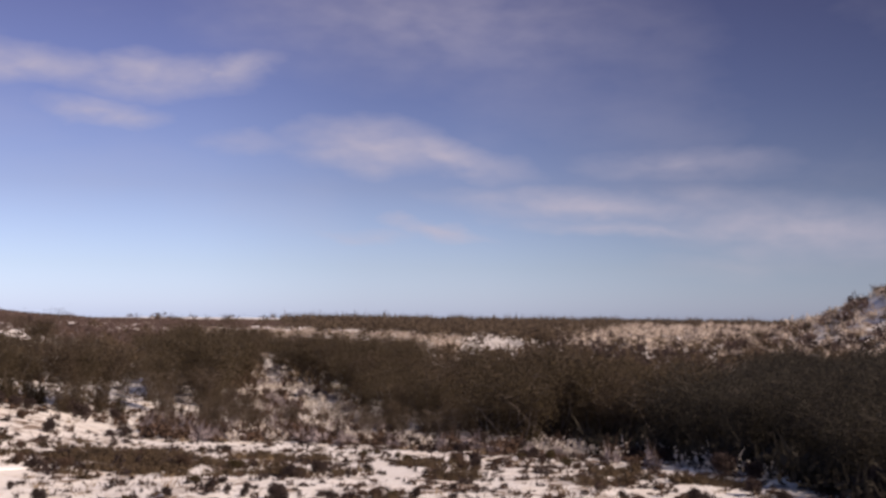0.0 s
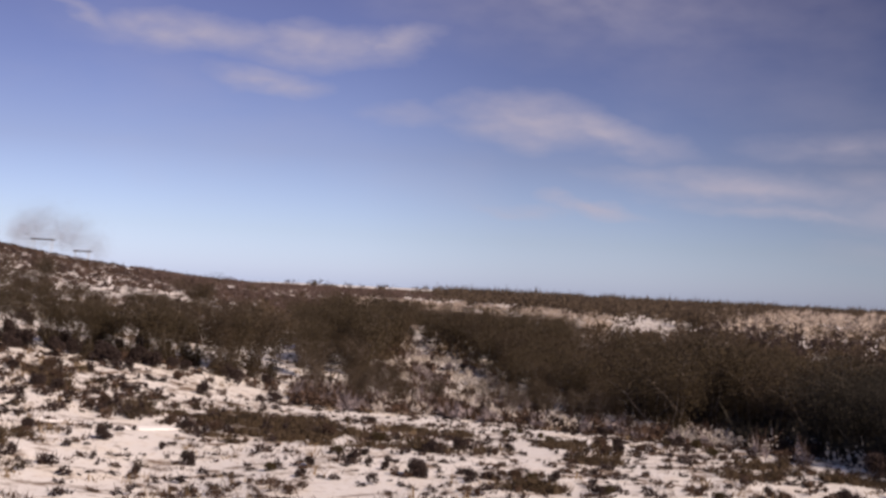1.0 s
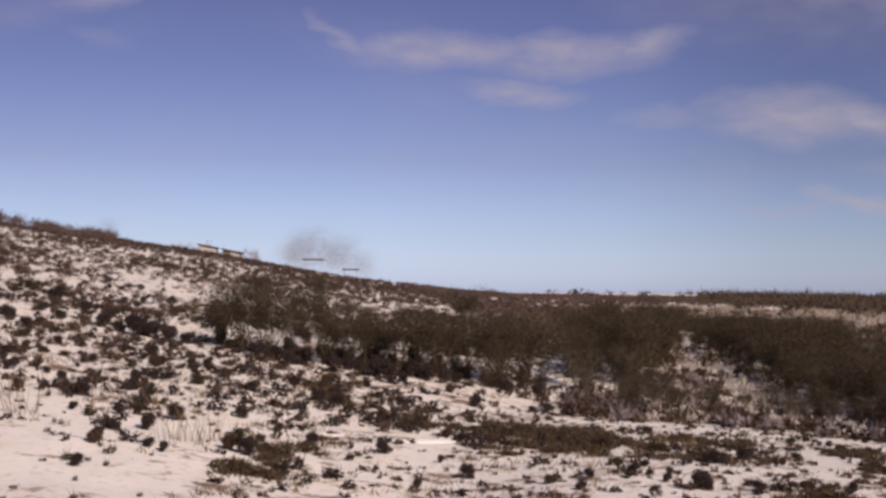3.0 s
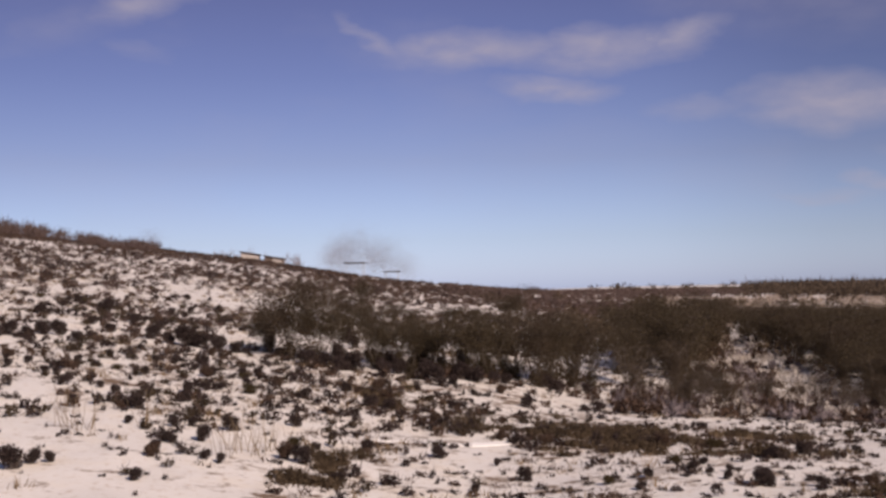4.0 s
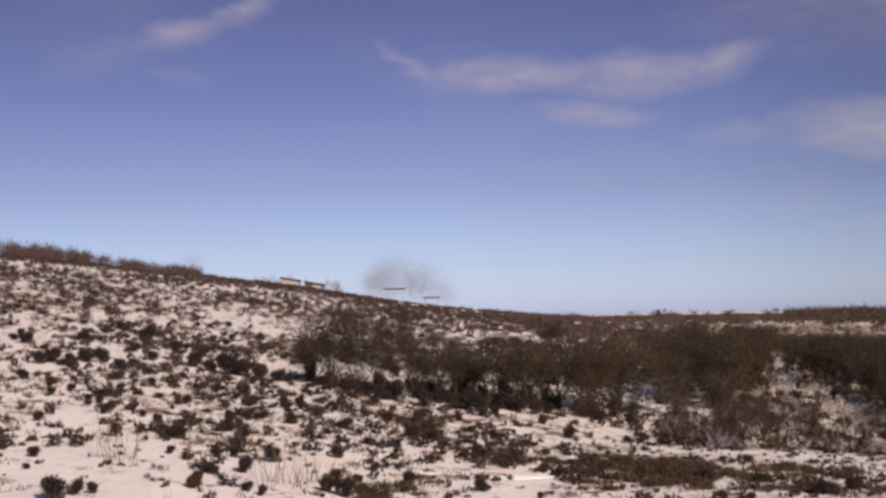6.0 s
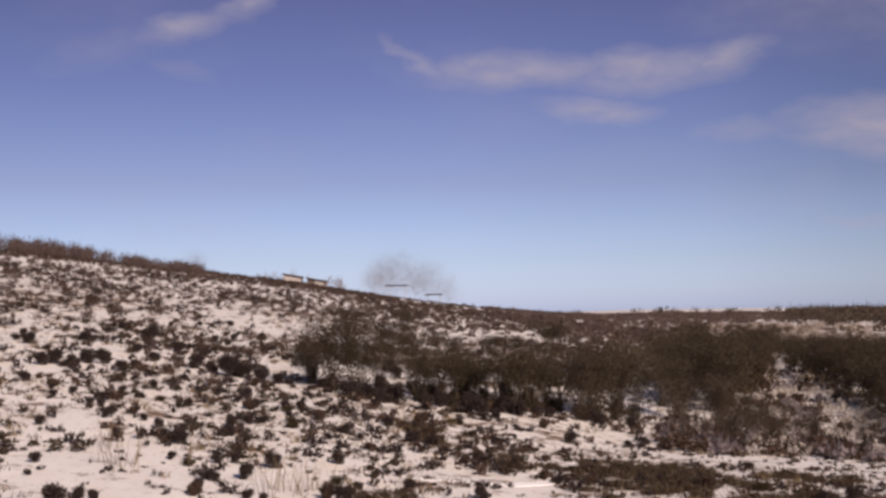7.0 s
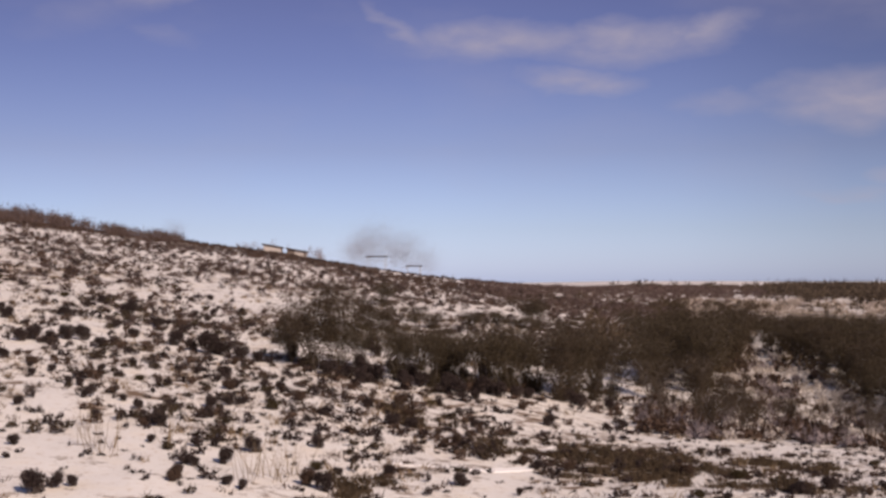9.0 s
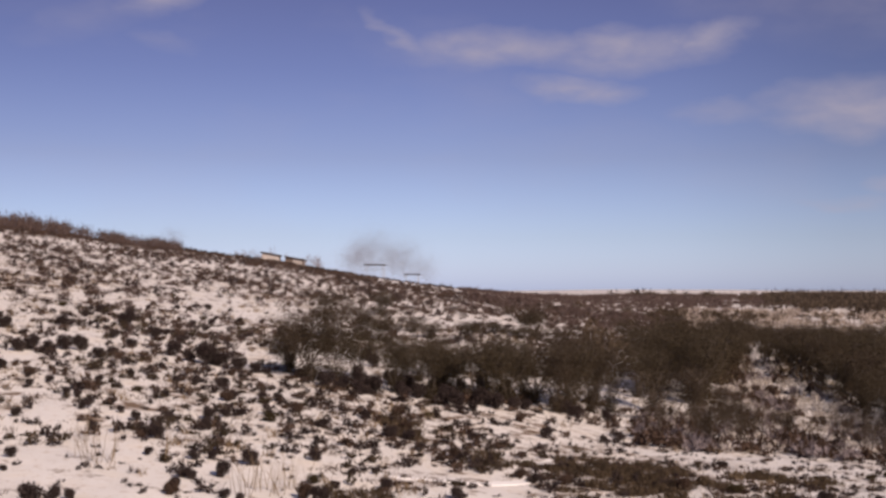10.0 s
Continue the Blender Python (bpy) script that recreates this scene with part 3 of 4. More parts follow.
def tuft(seed, blades, long=1.0, wide=0.03, lean=0.5):
    """One grass tuft, 1 high, as arrays to be repeated."""
    c = Growth(seed)
    for i in range(blades):
        a = c.r.uniform(0, 6.3)
        p = (c.r.gauss(0, 0.3), c.r.gauss(0, 0.3), -0.05)
        c.twig(p, (math.cos(a) * c.r.random() * lean, math.sin(a) * c.r.random() * lean, 1), long * c.r.uniform(0.4, 1), wide)
    return np.array(c.v), c.f


def repeat(name, label, category, kinds, places, mat):
    """All the plants of one sort in one object; places: x, y, width, height."""
    verts, faces, at = [], [], 0
    for x, y, wide, tall in places:
        v, f = rnd.choice(kinds)
        t = rnd.uniform(0, 6.3)
        c, s = math.cos(t) * wide, math.sin(t) * wide
        q = np.stack([v[:, 0] * c - v[:, 1] * s + x, v[:, 0] * s + v[:, 1] * c + y, v[:, 2] * tall + ground_at(x, y) - 0.02], 1)
        verts += q.tolist()
        faces += [tuple(k + at for k in face) for face in f]
        at += len(v)
    return tagged(mesh_object(name, verts, faces, mat), label, category, kind="stuff")


def strew(number, az, dist, chance):
    """Places over a sector, denser where chance() says."""
    out, tries = [], 0
    while len(out) < number and tries < number * 40:
        tries += 1
        a = rnd.uniform(*az)
        d = math.sqrt(rnd.uniform(dist[0] ** 2, dist[1] ** 2))
        x, y = d * math.sin(radians(a)), d * math.cos(radians(a))
        if rnd.random() < chance(x, y, a, d):
            out.append((x, y))
    return out


def patchy(x, y, size, seed):
    return noise.noise((x / size, y / size, seed)) + 0.5 * noise.noise((x * 2.3 / size, y * 2.3 / size, seed + 4))


def in_wood(x, y, a):
    b = behind_edge(x, y)
    return a > -8.5 and 0 < b < (12 if a > 5 else 7)


def slope_chance(x, y, a, d):
    if in_wood(x, y, a) or behind_edge(x, y) < -20 and d < 24:
        return 0.0
    return max(0.05, min(1.0, 0.6 + 0.75 * patchy(x, y * 0.5, 7.0, 21.0)))


FINE = [clump(200 + i, 60, 0.135, 0.8, 0.2) for i in range(6)]
COARSE = [clump(220 + i, 36, 0.12, 0.8, 0.25) for i in range(6)]
TUFTS = [tuft(240 + i, 16, 1.0, 0.05, 0.9) for i in range(5)]

near_slope = strew(430, (-32, 9), (22, 44), slope_chance)
far_slope = strew(4500, (-32, 12), (43, 112), slope_chance)
cut = [len(near_slope) * 2 // 5, len(far_slope) * 2 // 5]
repeat("slope_scrub", "dark low scrub scattered over the snowy hillside", "scrub", FINE,
       [(x, y, rnd.uniform(0.2, 0.5), rnd.uniform(0.2, 0.4)) for x, y in near_slope[:cut[0]]], SHRUB_DARK)
repeat("slope_brush", "brown withered brush scattered over the snowy hillside", "scrub", FINE,
       [(x, y, rnd.uniform(0.2, 0.52), rnd.uniform(0.18, 0.34)) for x, y in near_slope[cut[0]:]], SHRUB_BROWN)
repeat("hill_scrub", "dark scrub on the upper hillside in snow", "scrub", COARSE,
       [(x, y, rnd.uniform(0.3, 0.8), rnd.uniform(0.25, 0.52)) for x, y in far_slope[:cut[1]]], SHRUB_DARK)
repeat("hill_brush", "brown brush on the upper hillside in snow", "scrub", COARSE,
       [(x, y, rnd.uniform(0.3, 0.85), rnd.uniform(0.2, 0.42)) for x, y in far_slope[cut[1]:]], SHRUB_BROWN)


def clump_chance(x, y, a, d):
    if in_wood(x, y, a) or clear_snow(x, y) or x > 3 and d > 26:
        return 0.0
    white = 0.25 if a < -7 and d < 21 else 0.0
    return max(0.0, min(1.0, 0.35 - white + 1.2 * patchy(x, y * 0.5, 4.0, 71.0)))


clumps = strew(480, (-24, 12), (17, 44), clump_chance)
repeat("dark_scrub", "dark low clumps of scrub dotted over the snow", "scrub", FINE,
       [(x, y, rnd.uniform(0.2, 0.4), rnd.uniform(0.16, 0.34)) for x, y in clumps[:230]], SHRUB_DARK)
repeat("olive_scrub", "low olive-brown clumps of scrub dotted over the snow", "scrub", FINE,
       [(x, y, rnd.uniform(0.2, 0.42), rnd.uniform(0.14, 0.3)) for x, y in clumps[230:]], WOOD_DARK)

repeat("slope_grass", "tan grass and low brush over the snowy hillside", "grass", COARSE,
       [(x, y, rnd.uniform(0.3, 0.7), rnd.uniform(0.15, 0.32)) for x, y in strew(3000, (-32, 10), (36, 112), slope_chance)], FAR_BROWN)

# brush along the crest of the hill
crest_places = []
for x, y in strew(620, (-27, -11.6), (97, 110), lambda x, y, a, d: max(0.03, 0.3 + 1.4 * patchy(x, y, 3.0, 40.0))):
    crest_places.append((x, y, rnd.uniform(0.7, 1.5), rnd.uniform(0.6, 1.2) * (1.0 + 0.45 * smooth((-13 - math.degrees(math.atan2(x, y))) / 5))))
for x, y in strew(60, (-6.0, 9.0), (140, 156), lambda x, y, a, d: 0.5):
    crest_places.append((x, y, rnd.uniform(0.5, 1.0), rnd.uniform(0.4, 0.9)))
repeat("crest_brush", "reddish brown brush along the crest of the hill", "brush", [clump(260 + i, 60, 0.065, 0.9, 0.4) for i in range(5)],
       crest_places, FAR_BROWN)


repeat("crest_heath", "low dark brown heath covering the top of the hillside", "heath", COARSE,
       [(x, y, rnd.uniform(0.4, 0.9), rnd.uniform(0.22, 0.45)) for x, y in
        strew(1300, (-27, 1), (84, 136), lambda x, y, a, d: max(0.02, smooth((d - 80) / 28) + 0.8 * patchy(x, y * 0.5, 9.0, 81.0)))], SHRUB_BROWN)
repeat("crest_twigs", "pale bare shrubs standing up along the crest", "brush", [clump(270 + i, 70, 0.05, 0.9, 0.75) for i in range(4)],
       [(x, y, rnd.uniform(0.6, 1.3), rnd.uniform(0.9, 1.9)) for x, y in strew(26, (-9.4, -5.2), (118, 126), lambda x, y, a, d: 1.0)], TWIG_PALE)


# the open field beyond the wood, the knoll and the far woods
def field_chance(x, y, a, d):
    if in_wood(x, y, a):
        return 0.0
    thick = -0.14 if d > 62 and a < 29 else 0.0
    return max(0.04, min(1.0, 0.22 + thick + 1.2 * patchy(x, y * 0.4, 14.0, 31.0)))


repeat("field_scrub", "brown scrub in the snowy field behind the wood", "scrub", COARSE,
       [(x, y, rnd.uniform(0.6, 1.6), rnd.uniform(0.5, 1.2)) for x, y in strew(1150, (6, 58), (40, 115), field_chance)], FIELD_BROWN)
repeat("frosted_scrub", "pale frosted scrub on the snowy field behind the wood", "scrub", COARSE,
       [(x, y, rnd.uniform(0.7, 1.9), rnd.uniform(0.6, 1.5)) for x, y in strew(800, (27.5, 42), (70, 205), lambda x, y, a, d: 0.0 if in_wood(x, y, a) else smooth((d - 70) / 30) * max(0.05, 0.5 - 1.2 * patchy(x, y * 0.5, 5.0, 55.0)))], FROST)
repeat("dark_field_scrub", "dark brown scrub among frosted bushes on the snowy field", "scrub", COARSE,
       [(x, y, rnd.uniform(0.7, 1.9), rnd.uniform(0.5, 1.3)) for x, y in strew(1000, (26, 48), (42, 190), lambda x, y, a, d: 0.0 if in_wood(x, y, a) else 1.0 if d < 78 else max(0.05, 0.3 + 1.2 * patchy(x, y * 0.5, 5.0, 55.0)))], SHRUB_DARK)
repeat("knoll_scrub", "dark scrub covering the snowy knoll", "scrub", COARSE,
       [(x, y, rnd.uniform(0.6, 1.5), rnd.uniform(0.4, 0.95)) for x, y in strew(900, (35, 62), (55, 108), lambda x, y, a, d: 0.0 if in_wood(x, y, a) else max(0.1, 0.6 + patchy(x, y, 5.0, 90.0)))], FAR_BROWN)
# frosted brush, with extra added so its pale colour brightens the knoll's shaded face
repeat("knoll_brush", "pale frosted brush brightening the shaded snowy knoll", "scrub", COARSE,
       [(x, y, rnd.uniform(0.5, 1.2), rnd.uniform(0.4, 0.9)) for x, y in strew(1900, (35, 62), (55, 108), lambda x, y, a, d: 0.0 if in_wood(x, y, a) else max(0.05, 0.5 - patchy(x, y, 5.0, 90.0)))], FROST)

repeat("knoll_foot_scrub", "dark brown scrub thick along the foot of the knoll", "scrub", COARSE,
       [(x, y, rnd.uniform(1.0, 2.0), rnd.uniform(0.8, 1.5)) for x, y in strew(300, (35.2, 47), (40, 66), lambda x, y, a, d: smooth((a - 35) / 2) * max(0.1, 0.7 + patchy(x, y, 4.0, 92.0)))], WOOD_DARK)


def far_chance(x, y, a, d):
    near = 122 - 22 * smooth((a - 20.5) / 3) * smooth((30 - a) / 2) + 90 * smooth((a - 29) / 3)
    return 0.0 if d < near else (1.0 if patchy(x, y, 45, 3.0) > -0.45 else 0.3) * (0.03 + 0.97 * smooth((a - 14) / 4))


repeat("far_woods", "dull brown leafless woods along the distant flat horizon", "woods", [clump(280 + i, 70, 0.07, 0.7, 0.3) for i in range(5)],
       [(x, y, rnd.uniform(2.2, 4.4), rnd.uniform(1.8, 3.1)) for x, y in strew(3500, (8, 62), (77, 340), far_chance)], FAR_OLIVE)
repeat("tan_heath", "tan and reddish heath covering the low rise behind the wood", "heath", COARSE,
       [(x, y, rnd.uniform(0.7, 1.6), rnd.uniform(0.25, 0.5)) for x, y in strew(2300, (1, 21), (72, 170), lambda x, y, a, d: (0.12 + 0.8 * smooth((15 - a) / 4)) * smooth((d - 70) / 14))], FAR_BROWN)
repeat("pale_field_brush", "pale tan brush scattered over the far snowy field", "brush", COARSE,
       [(x, y, rnd.uniform(0.6, 1.4), rnd.uniform(0.35, 0.8)) for x, y in strew(560, (11, 23), (58, 130), lambda x, y, a, d: 0.0 if in_wood(x, y, a) else 0.7)], FROST)
repeat("far_heath", "tan heath on the far plain beyond the rise", "heath", COARSE,
       [(x, y, rnd.uniform(2.0, 4.5), rnd.uniform(0.4, 0.8)) for x, y in strew(1300, (2, 19), (150, 420), lambda x, y, a, d: 0.8)], FAR_BROWN)
repeat("undergrowth", "dark undergrowth at the foot of the thicket", "scrub", FINE,
       [(x, y, rnd.uniform(0.5, 1.1), rnd.uniform(0.4, 0.9)) for x, y in
        strew(480, (28, 58), (13, 40), lambda x, y, a, d: smooth((a - 28) / 6) if 0.2 - 0.9 * smooth((a - 35) / 4) < behind_edge(x, y) < 5 else 0.0)], THICKET)
repeat("wood_floor_scrub", "brown scrub among the stems of the wood", "scrub", FINE,
       [(x, y, rnd.uniform(0.3, 0.8), rnd.uniform(0.25, 0.6)) for x, y in
        strew(130, (-8, 27), (20, 62), lambda x, y, a, d: max(0.0, -0.1 + 0.6 * patchy(x, y, 2.0, 12.0)) if -0.6 < behind_edge(x, y) < 4 else 0.0)], SHRUB_BROWN)


def brush_chance(x, y, a, d):
    b = behind_edge(x, y)
    if 17.3 < a < 33 and -1.6 < b < 1.2:
        return max(0.0, 0.15 + 0.8 * patchy(x, y, 1.5, 62.0))
    if clearing(x, y):
        return max(0.0, 0.08 + 0.15 * smooth((38 - d) / 3) - 1.2 * patchy(x, y, 1.7, 71.0))
    return max(0.0, 0.4 + 0.8 * patchy(x, y, 1.5, 61.0)) if 9 < a < 17.3 and -0.6 < b < 1 else 0.0


def snowy_chance(x, y, a, d):
    b = behind_edge(x, y)
    if clearing(x, y):
        return max(0.0, -0.15 + 0.3 * smooth((d - 38) / 4) + 1.3 * patchy(x, y, 1.7, 71.0))
    reach = 2.6 - 1.4 * smooth((a - 26) / 6)
    return max(0.0, 0.45 * smooth((a - 19) / 2) * smooth((31 - a) / 3) + 1.3 * patchy(x, y, 1.3, 71.0)) * smooth((a - 7) / 4) if -0.9 < b < reach else 0.0


repeat("snowy_scrub", "bare scrub laden with snow at the foot of the wood", "scrub", [clump(300 + i, 22, 0.10, 0.9, 0.06) for i in range(6)],
       [(x, y, rnd.uniform(0.25, 0.6), rnd.uniform(0.2, 0.6)) for x, y in strew(640, (6, 40), (16, 58), snowy_chance)], SNOWY)

brush_places = strew(620, (8, 42), (15, 58), brush_chance)
repeat("gap_scrub", "pale bare scrub with snow in front of the wood", "scrub", FINE,
       [(x, y, rnd.uniform(0.25, 0.6), rnd.uniform(0.2, 0.6)) for x, y in brush_places[::3]], TWIG_PALE)
repeat("gap_brush", "dark brown brush with snow in front of the wood", "scrub", FINE,
       [(x, y, rnd.uniform(0.25, 0.65), rnd.uniform(0.2, 0.65)) for x, y in brush_places[1::3] + brush_places[2::3]], SHRUB_BROWN)

# dry grass: straw tufts between the snow, and brown mats of withered grass
MATS = [
    (3.5, 23.5, 1.5, 2.8), (1.0, 23.7, 0.8, 1.05), (6.6, 23.6, 0.85, 1.0), (-0.8, 26.2, 0.55, 1.4), (5.7, 20.6, 1.4, 0.5), (4.9, 22.3, 0.7, 1.2),
    (6.2, 16.2, 0.6, 0.5), (8.4, 19.1, 0.5, 0.6), (11.3, 18.6, 0.5, 0.9), (12.1, 17.2, 0.6, 0.8), (10.4, 17.4, 0.5, 0.5), (8.8, 21.6, 0.6, 0.8),
    (-1.35, 19.3, 0.6, 1.2), (-1.6, 17.5, 0.5, 0.6),
]


def mat_chance(x, y, a, d):
    return 1.0 if any(((x - u) / p) ** 2 + ((y - v) / q) ** 2 < 0.4 + 1.9 * patchy(x, y * 0.7, 0.55, 8.0) for u, v, p, q in MATS) else 0.0


def tuft_chance(x, y, a, d):
    if clear_snow(x, y):
        return 0.03
    white = a < -4 and d < 21
    return max(0.0, min(1.0, (0.0 if white else 0.35) + 1.3 * patchy(x, y * 0.35, 2.6, 17.0)))


repeat("withered_grass", "brown mats of withered grass lying in snow", "grass", TUFTS,
       [(x, y, rnd.uniform(0.16, 0.34), rnd.uniform(0.08, 0.24)) for x, y in strew(1500, (-9, 44), (13, 36), mat_chance)], MAT_BROWN)
repeat("mat_heath", "olive-brown heath growing through the grass mats", "heath", FINE,
       [(x, y, rnd.uniform(0.16, 0.42), rnd.uniform(0.12, 0.3)) for x, y in strew(290, (-9, 44), (13, 36), mat_chance)], MAT_BROWN)
repeat("grass_tufts", "small dark brown tufts poking out of the snow", "grass", TUFTS,
       [(x, y, rnd.uniform(0.14, 0.36), rnd.uniform(0.07, 0.2)) for x, y in strew(2700, (-24, 44), (15, 46), tuft_chance)], SHRUB_BROWN)
repeat("straw", "pale straw-coloured grass among the snow", "grass", TUFTS,
       [(x, y, rnd.uniform(0.15, 0.35), rnd.uniform(0.1, 0.28)) for x, y in strew(1600, (-24, 44), (15, 60), tuft_chance)], STRAW)


def litter_chance(x, y, a, d):
    if clear_snow(x, y):
        return 0.02
    mid = math.exp(-((a + 3) / 5) ** 2 - ((d - 26) / 6) ** 2)
    white = 0.5 if a < -7 and d < 20.5 else 0.0
    right = 0.2 * smooth((a - 8) / 6) * smooth((29 - d) / 4) + 0.12 * smooth((a - 16) / 8)
    near = 0.3 * smooth((a + 5) / 5) * smooth((30 - d) / 4)
    return max(0.0, min(1.0, 0.22 - 0.16 * smooth((-3 - a) / 3) + 0.5 * mid + near + right - white + 1.0 * patchy(x, y * 0.4, 1.7, 27.0)))


repeat("heath", "low brown heath plants thick on the snow", "heath", FINE,
       [(x, y, rnd.uniform(0.12, 0.32), rnd.uniform(0.08, 0.2)) for x, y in strew(1450, (-24, 44), (14, 46), litter_chance)], SHRUB_BROWN)
repeat("dark_heath", "low dark heath plants thick on the snow", "heath", FINE,
       [(x, y, rnd.uniform(0.12, 0.34), rnd.uniform(0.1, 0.26)) for x, y in strew(640, (-24, 44), (14, 50), lambda x, y, a, d: min(1.0, litter_chance(x, y, a, d)))], SHRUB_DARK)


repeat("fine_litter", "small dark plants speckling the snow before the wood", "heath", FINE,
       [(x, y, rnd.uniform(0.07, 0.2), rnd.uniform(0.06, 0.16)) for x, y in
        strew(1300, (-22, 43), (13, 31), lambda x, y, a, d: 0.0 if behind_edge(x, y) > 1 else max(0.1, 0.6 + patchy(x, y, 1.2, 44.0)) * (0.5 + 0.5 * smooth((a - 4) / 4)))], SHRUB_DARK)


# ---------------------------------------------------------------- the trodden track in the snow
def track(points, wide):
    """A ribbon of packed snow along a line, lying on the ground."""
    verts, faces = [], []
    line = []
    p = [Vector(q) for q in (points[0], *points, points[-1])]
    for a, b, c, d in zip(p, p[1:], p[2:], p[3:]):                     # a smooth curve through the points
        n = max(2, int((c - b).length / 0.15))
        for i in range(n):
            t = i / n
            line.append(tuple(0.5 * (2 * b + (c - a) * t + (2 * a - 5 * b + 4 * c - d) * t * t + (3 * b - a - 3 * c + d) * t ** 3)))
    for i, (x, y) in enumerate(line):
        (ax, ay), (bx, by) = line[max(0, i - 1)], line[min(len(line) - 1, i + 1)]
        k = math.hypot(bx - ax, by - ay)
        px, py = -(by - ay) / k, (bx - ax) / k
        w = wide * (0.8 + 0.3 * noise.noise((x * 1.7, y * 1.7, 70.0))) * min(1.0, (i + 1) / 4, (len(line) - i) / 4)
        for u, lift in ((-0.5, -0.02), (-0.34, 0.016), (0.0, 0.01), (0.34, 0.016), (0.5, -0.02)):
            qx, qy = x + px * u * w, y + py * u * w
            verts.append((qx, qy, ground_at(qx, qy) + lift))
    for i in range(len(line) - 1):
        for j in range(4):
            a = i * 5 + j
            faces.append((a, a + 1, a + 6, a + 5))
    return tagged(mesh_object("snow_track", verts, faces, PACKED_SNOW), "narrow trodden track of bright packed snow", "track", kind="structure")


track(((-0.92, 21.35), (-0.2, 21.4), (0.57, 21.55), (1.1, 21.8), (1.48, 22.2), (1.75, 23.0), (2.08, 24.4), (2.28, 25.4)), 0.36)


# ---------------------------------------------------------------- weeds, sheds and bare trees
def dry_weed(seed, tall):
    thing = new("dry_weed")
    r = random.Random(seed)
    for i in range(7):
        g = Growth(seed * 10 + i)
        a = r.uniform(0, 6.3)
        pts = g.limb((r.gauss(0, 0.1), r.gauss(0, 0.1), -0.05), (0.25 * math.cos(a), 0.25 * math.sin(a), 1), tall * r.uniform(0.6, 1), 0.006, 5, 3)
        mesh_object("stalk", g.v, g.f, STRAW, thing)
    return tagged(thing, "tall dry straw-coloured weed stalks standing in snow", "weed", "weeds in the snow")


weeds = [dry_weed(5, 0.8), dry_weed(6, 0.65)]
WEED_SPOTS = [
    (-5.41, 19.74), (-5.64, 20.1), (-5.26, 20.02), (-6.12, 21.27), (-2.75, 19.3), (-2.58, 19), (-2.87, 19.24), (-2.49, 19.66),
    (-2.26, 19.58), (-2.92, 18.74), (-4.5, 20.48),
]
for i, (x, y) in enumerate(WEED_SPOTS):
    settle(weeds[i % 2], i < 2, x, y, rnd.uniform(0.8, 1.15))


def box(bm, x0, x1, y0, y1, z0, z1):
    m = Matrix.Translation(((x0 + x1) / 2, (y0 + y1) / 2, (z0 + z1) / 2)) @ Matrix.Diagonal((x1 - x0, y1 - y0, z1 - z0, 1))
    bmesh.ops.create_cube(bm, size=1, matrix=m)


def part(name, bm, mat, parent, label=""):
    me = bpy.data.meshes.new(name)
    bm.to_mesh(me)
    bm.free()
    me.materials.append(mat)
    ob = new(name, me)
    ob.parent = parent
    return tagged(ob, label)


def shelter(x, y, wide, tall, turn):
    """An open field shelter: a flat dark roof on posts."""
    thing = new("field_shelter")
    for px in (-wide / 2, wide / 2):
        for py in (-0.9, 0.9):
            bm = bmesh.new()
            box(bm, px - 0.018, px + 0.018, py - 0.018, py + 0.018, -0.4, tall)
            part("post", bm, WALL_PALE, thing)
    bm = bmesh.new()
    box(bm, -wide / 2 - 0.25, wide / 2 + 0.25, -1.2, 1.2, tall, tall + 0.11)
    bmesh.ops.bevel(bm, geom=bm.edges[:], offset=0.04, segments=1, affect="EDGES")
    part("roof", bm, ROOF_DARK, thing, "dark flat roof")
    thing.matrix_basis = pose(x, y, ground_at(x, y), 0, 0, turn)
    return tagged(thing, "open shelter with dark flat roof on the hill crest", "shelter", "shelters on the crest")


shelter(141 * math.sin(radians(-2.9)), 141 * math.cos(radians(-2.9)), 1.9, 1.6, -4)
shelter(143 * math.sin(radians(-1.2)), 143 * math.cos(radians(-1.2)), 1.4, 1.05, 3)


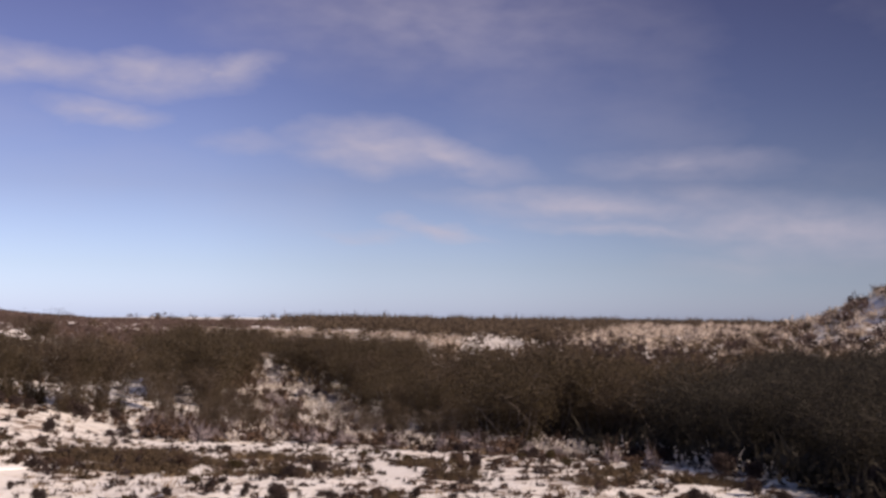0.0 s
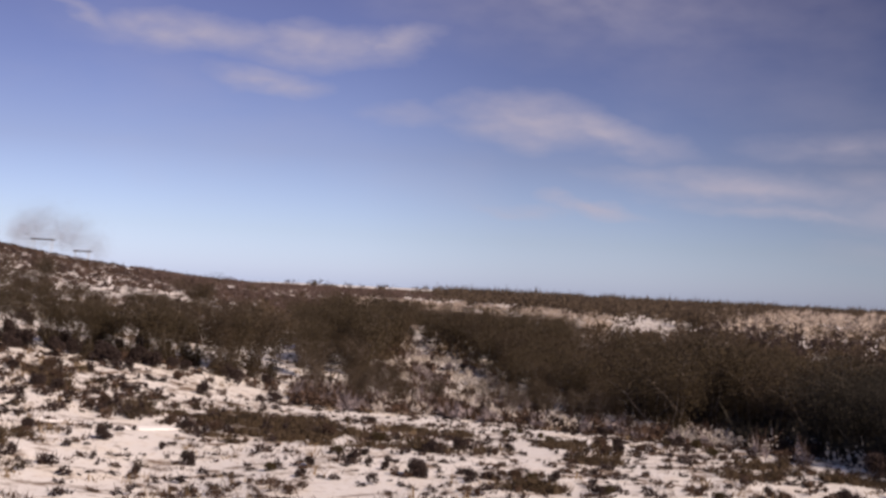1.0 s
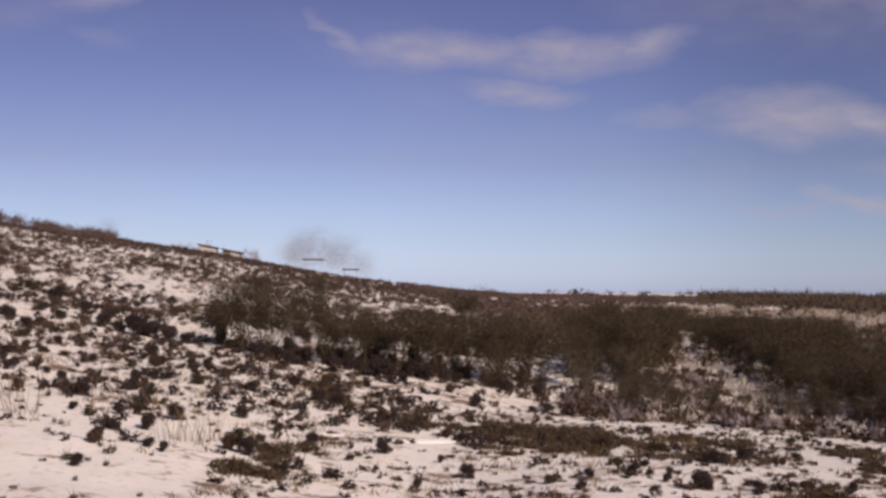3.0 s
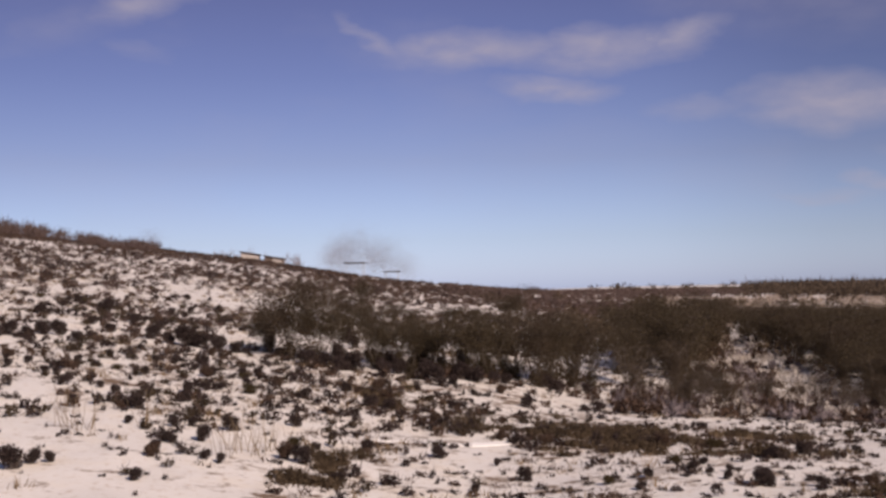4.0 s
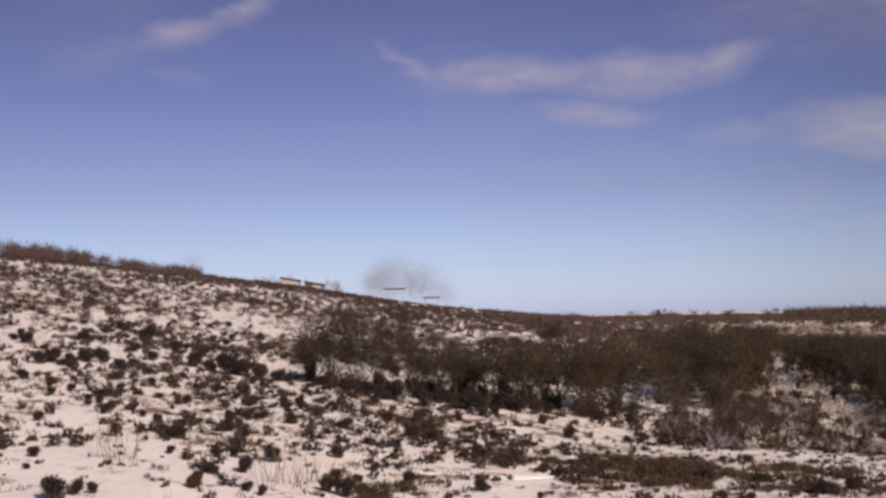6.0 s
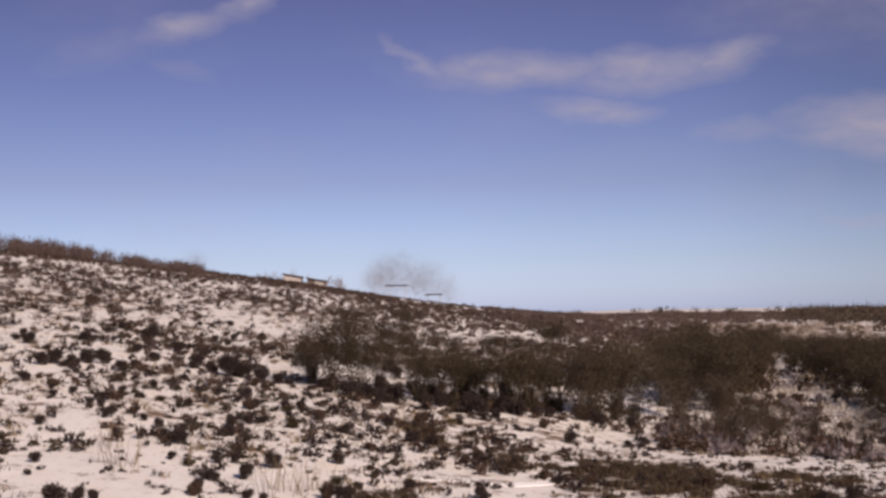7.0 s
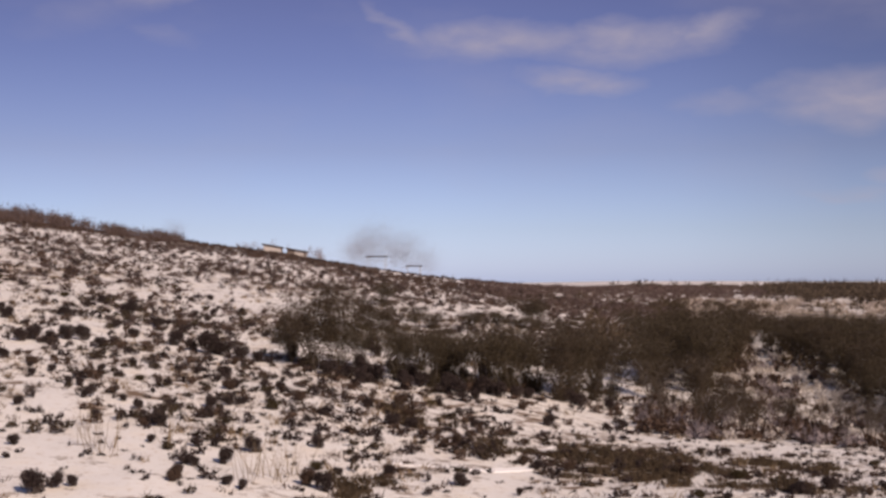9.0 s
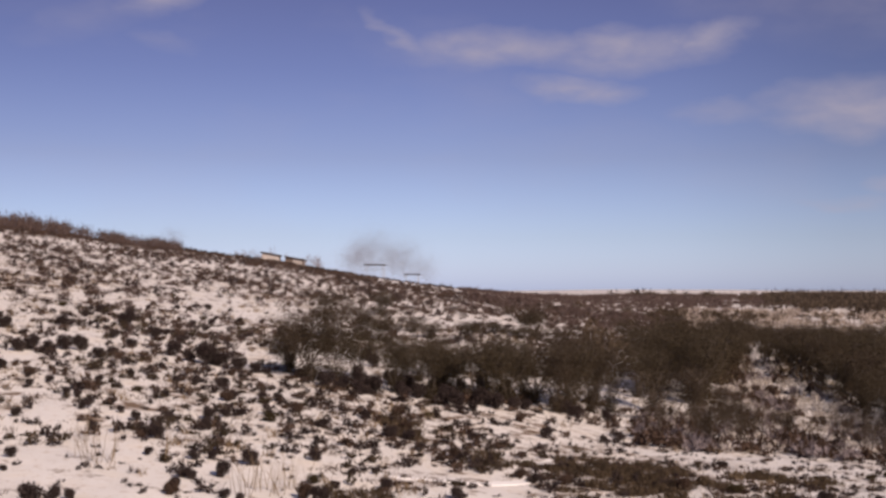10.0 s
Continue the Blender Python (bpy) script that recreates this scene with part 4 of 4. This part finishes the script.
def shed(x, y, wide, deep, tall, turn, dark_end):
    """A small field shed: boarded walls, corner posts and a dark roof that slopes to one side."""
    thing = new("field_shed")
    low = tall - 0.3
    for name, x0, x1, mat in (("side_wall", -wide / 2, -wide * 0.08, WALL_BROWN if dark_end else WALL_PALE), ("wall", -wide * 0.08 + 0.003, wide / 2, WALL_PALE)):
        bm = bmesh.new()
        box(bm, x0, x1, -deep / 2, deep / 2, -0.5, tall)
        for v in bm.verts:
            if v.co.z > 0:
                v.co.z = tall + (low - tall) * (v.co.x / wide + 0.5)
        part(name, bm, mat, thing)
    for px in (-wide / 2, wide / 2):
        bm = bmesh.new()
        box(bm, px - 0.06, px + 0.06, -deep / 2 - 0.06, -deep / 2 + 0.06, -0.5, low)
        part("post", bm, WALL_BROWN, thing, "dark corner post")
    bm = bmesh.new()
    box(bm, -wide / 2 - 0.14, wide / 2 + 0.14, -deep / 2 - 0.16, deep / 2 + 0.16, 0.0, 0.13)
    bmesh.ops.bevel(bm, geom=bm.edges[:], offset=0.03, segments=1, affect="EDGES")
    for v in bm.verts:
        v.co.z += tall + (low - tall) * (v.co.x / wide + 0.5)
    part("roof", bm, ROOF_DARK, thing, "dark sloping roof")
    thing.matrix_basis = pose(x, y, ground_at(x, y), 0, 0, turn)
    return tagged(thing, "small shed with pale boarded walls and a dark sloping roof" if not dark_end else
                  "small shed with brown and cream boarded walls", "shed", "sheds on the crest")


shed(118 * math.sin(radians(-7.65)), 118 * math.cos(radians(-7.65)), 1.7, 1.4, 0.85, 4, False)
shed(121 * math.sin(radians(-6.55)), 121 * math.cos(radians(-6.55)), 1.7, 1.4, 0.8, -3, True)


def bare_tree(seed, tall):
    """A tall leafless tree with a haze of fine twigs."""
    thing = new("bare_tree")
    g, c = Growth(seed), Growth(seed + 1)
    pts = g.limb((0, 0, -0.3), (0, 0, 1), tall * 0.8, 0.014, 6, 5)
    for j in range(2, 7):
        for _ in range(6):
            a = g.r.uniform(0, 6.3)
            side = g.limb(pts[j], (math.cos(a), math.sin(a), g.r.uniform(0.2, 0.9)), tall * g.r.uniform(0.25, 0.5), 0.006, 4, 3)
            for p in side[1:]:
                for _ in range(60):
                    q = p + Vector((c.r.gauss(0, 1.0), c.r.gauss(0, 1.0), c.r.gauss(0, 0.6)))
                    c.twig(q, (c.r.gauss(0, 0.8), c.r.gauss(0, 0.8), c.r.uniform(0, 1)), c.r.uniform(0.3, 0.8), 0.0016)
    mesh_object("trunk", g.v, g.f, TWIG_PALE, thing)
    mesh_object("crown", c.v, c.f, TWIG_PALE, thing, "haze of bare grey twigs")
    return tagged(thing, "leafless tree with a haze of grey twigs on the crest", "tree", "bare trees on the crest")


bare = bare_tree(91, 5.0)
for i, (a, d, s) in enumerate(((-3.9, 145, 0.7), (-2.9, 148, 1.15), (-1.5, 145, 0.95), (-0.5, 149, 0.75), (-12.0, 108, 0.36), (-3.4, 152, 1.0), (-2.1, 151, 1.05))):
    settle(bare, i == 0, d * math.sin(radians(a)), d * math.cos(radians(a)), s)
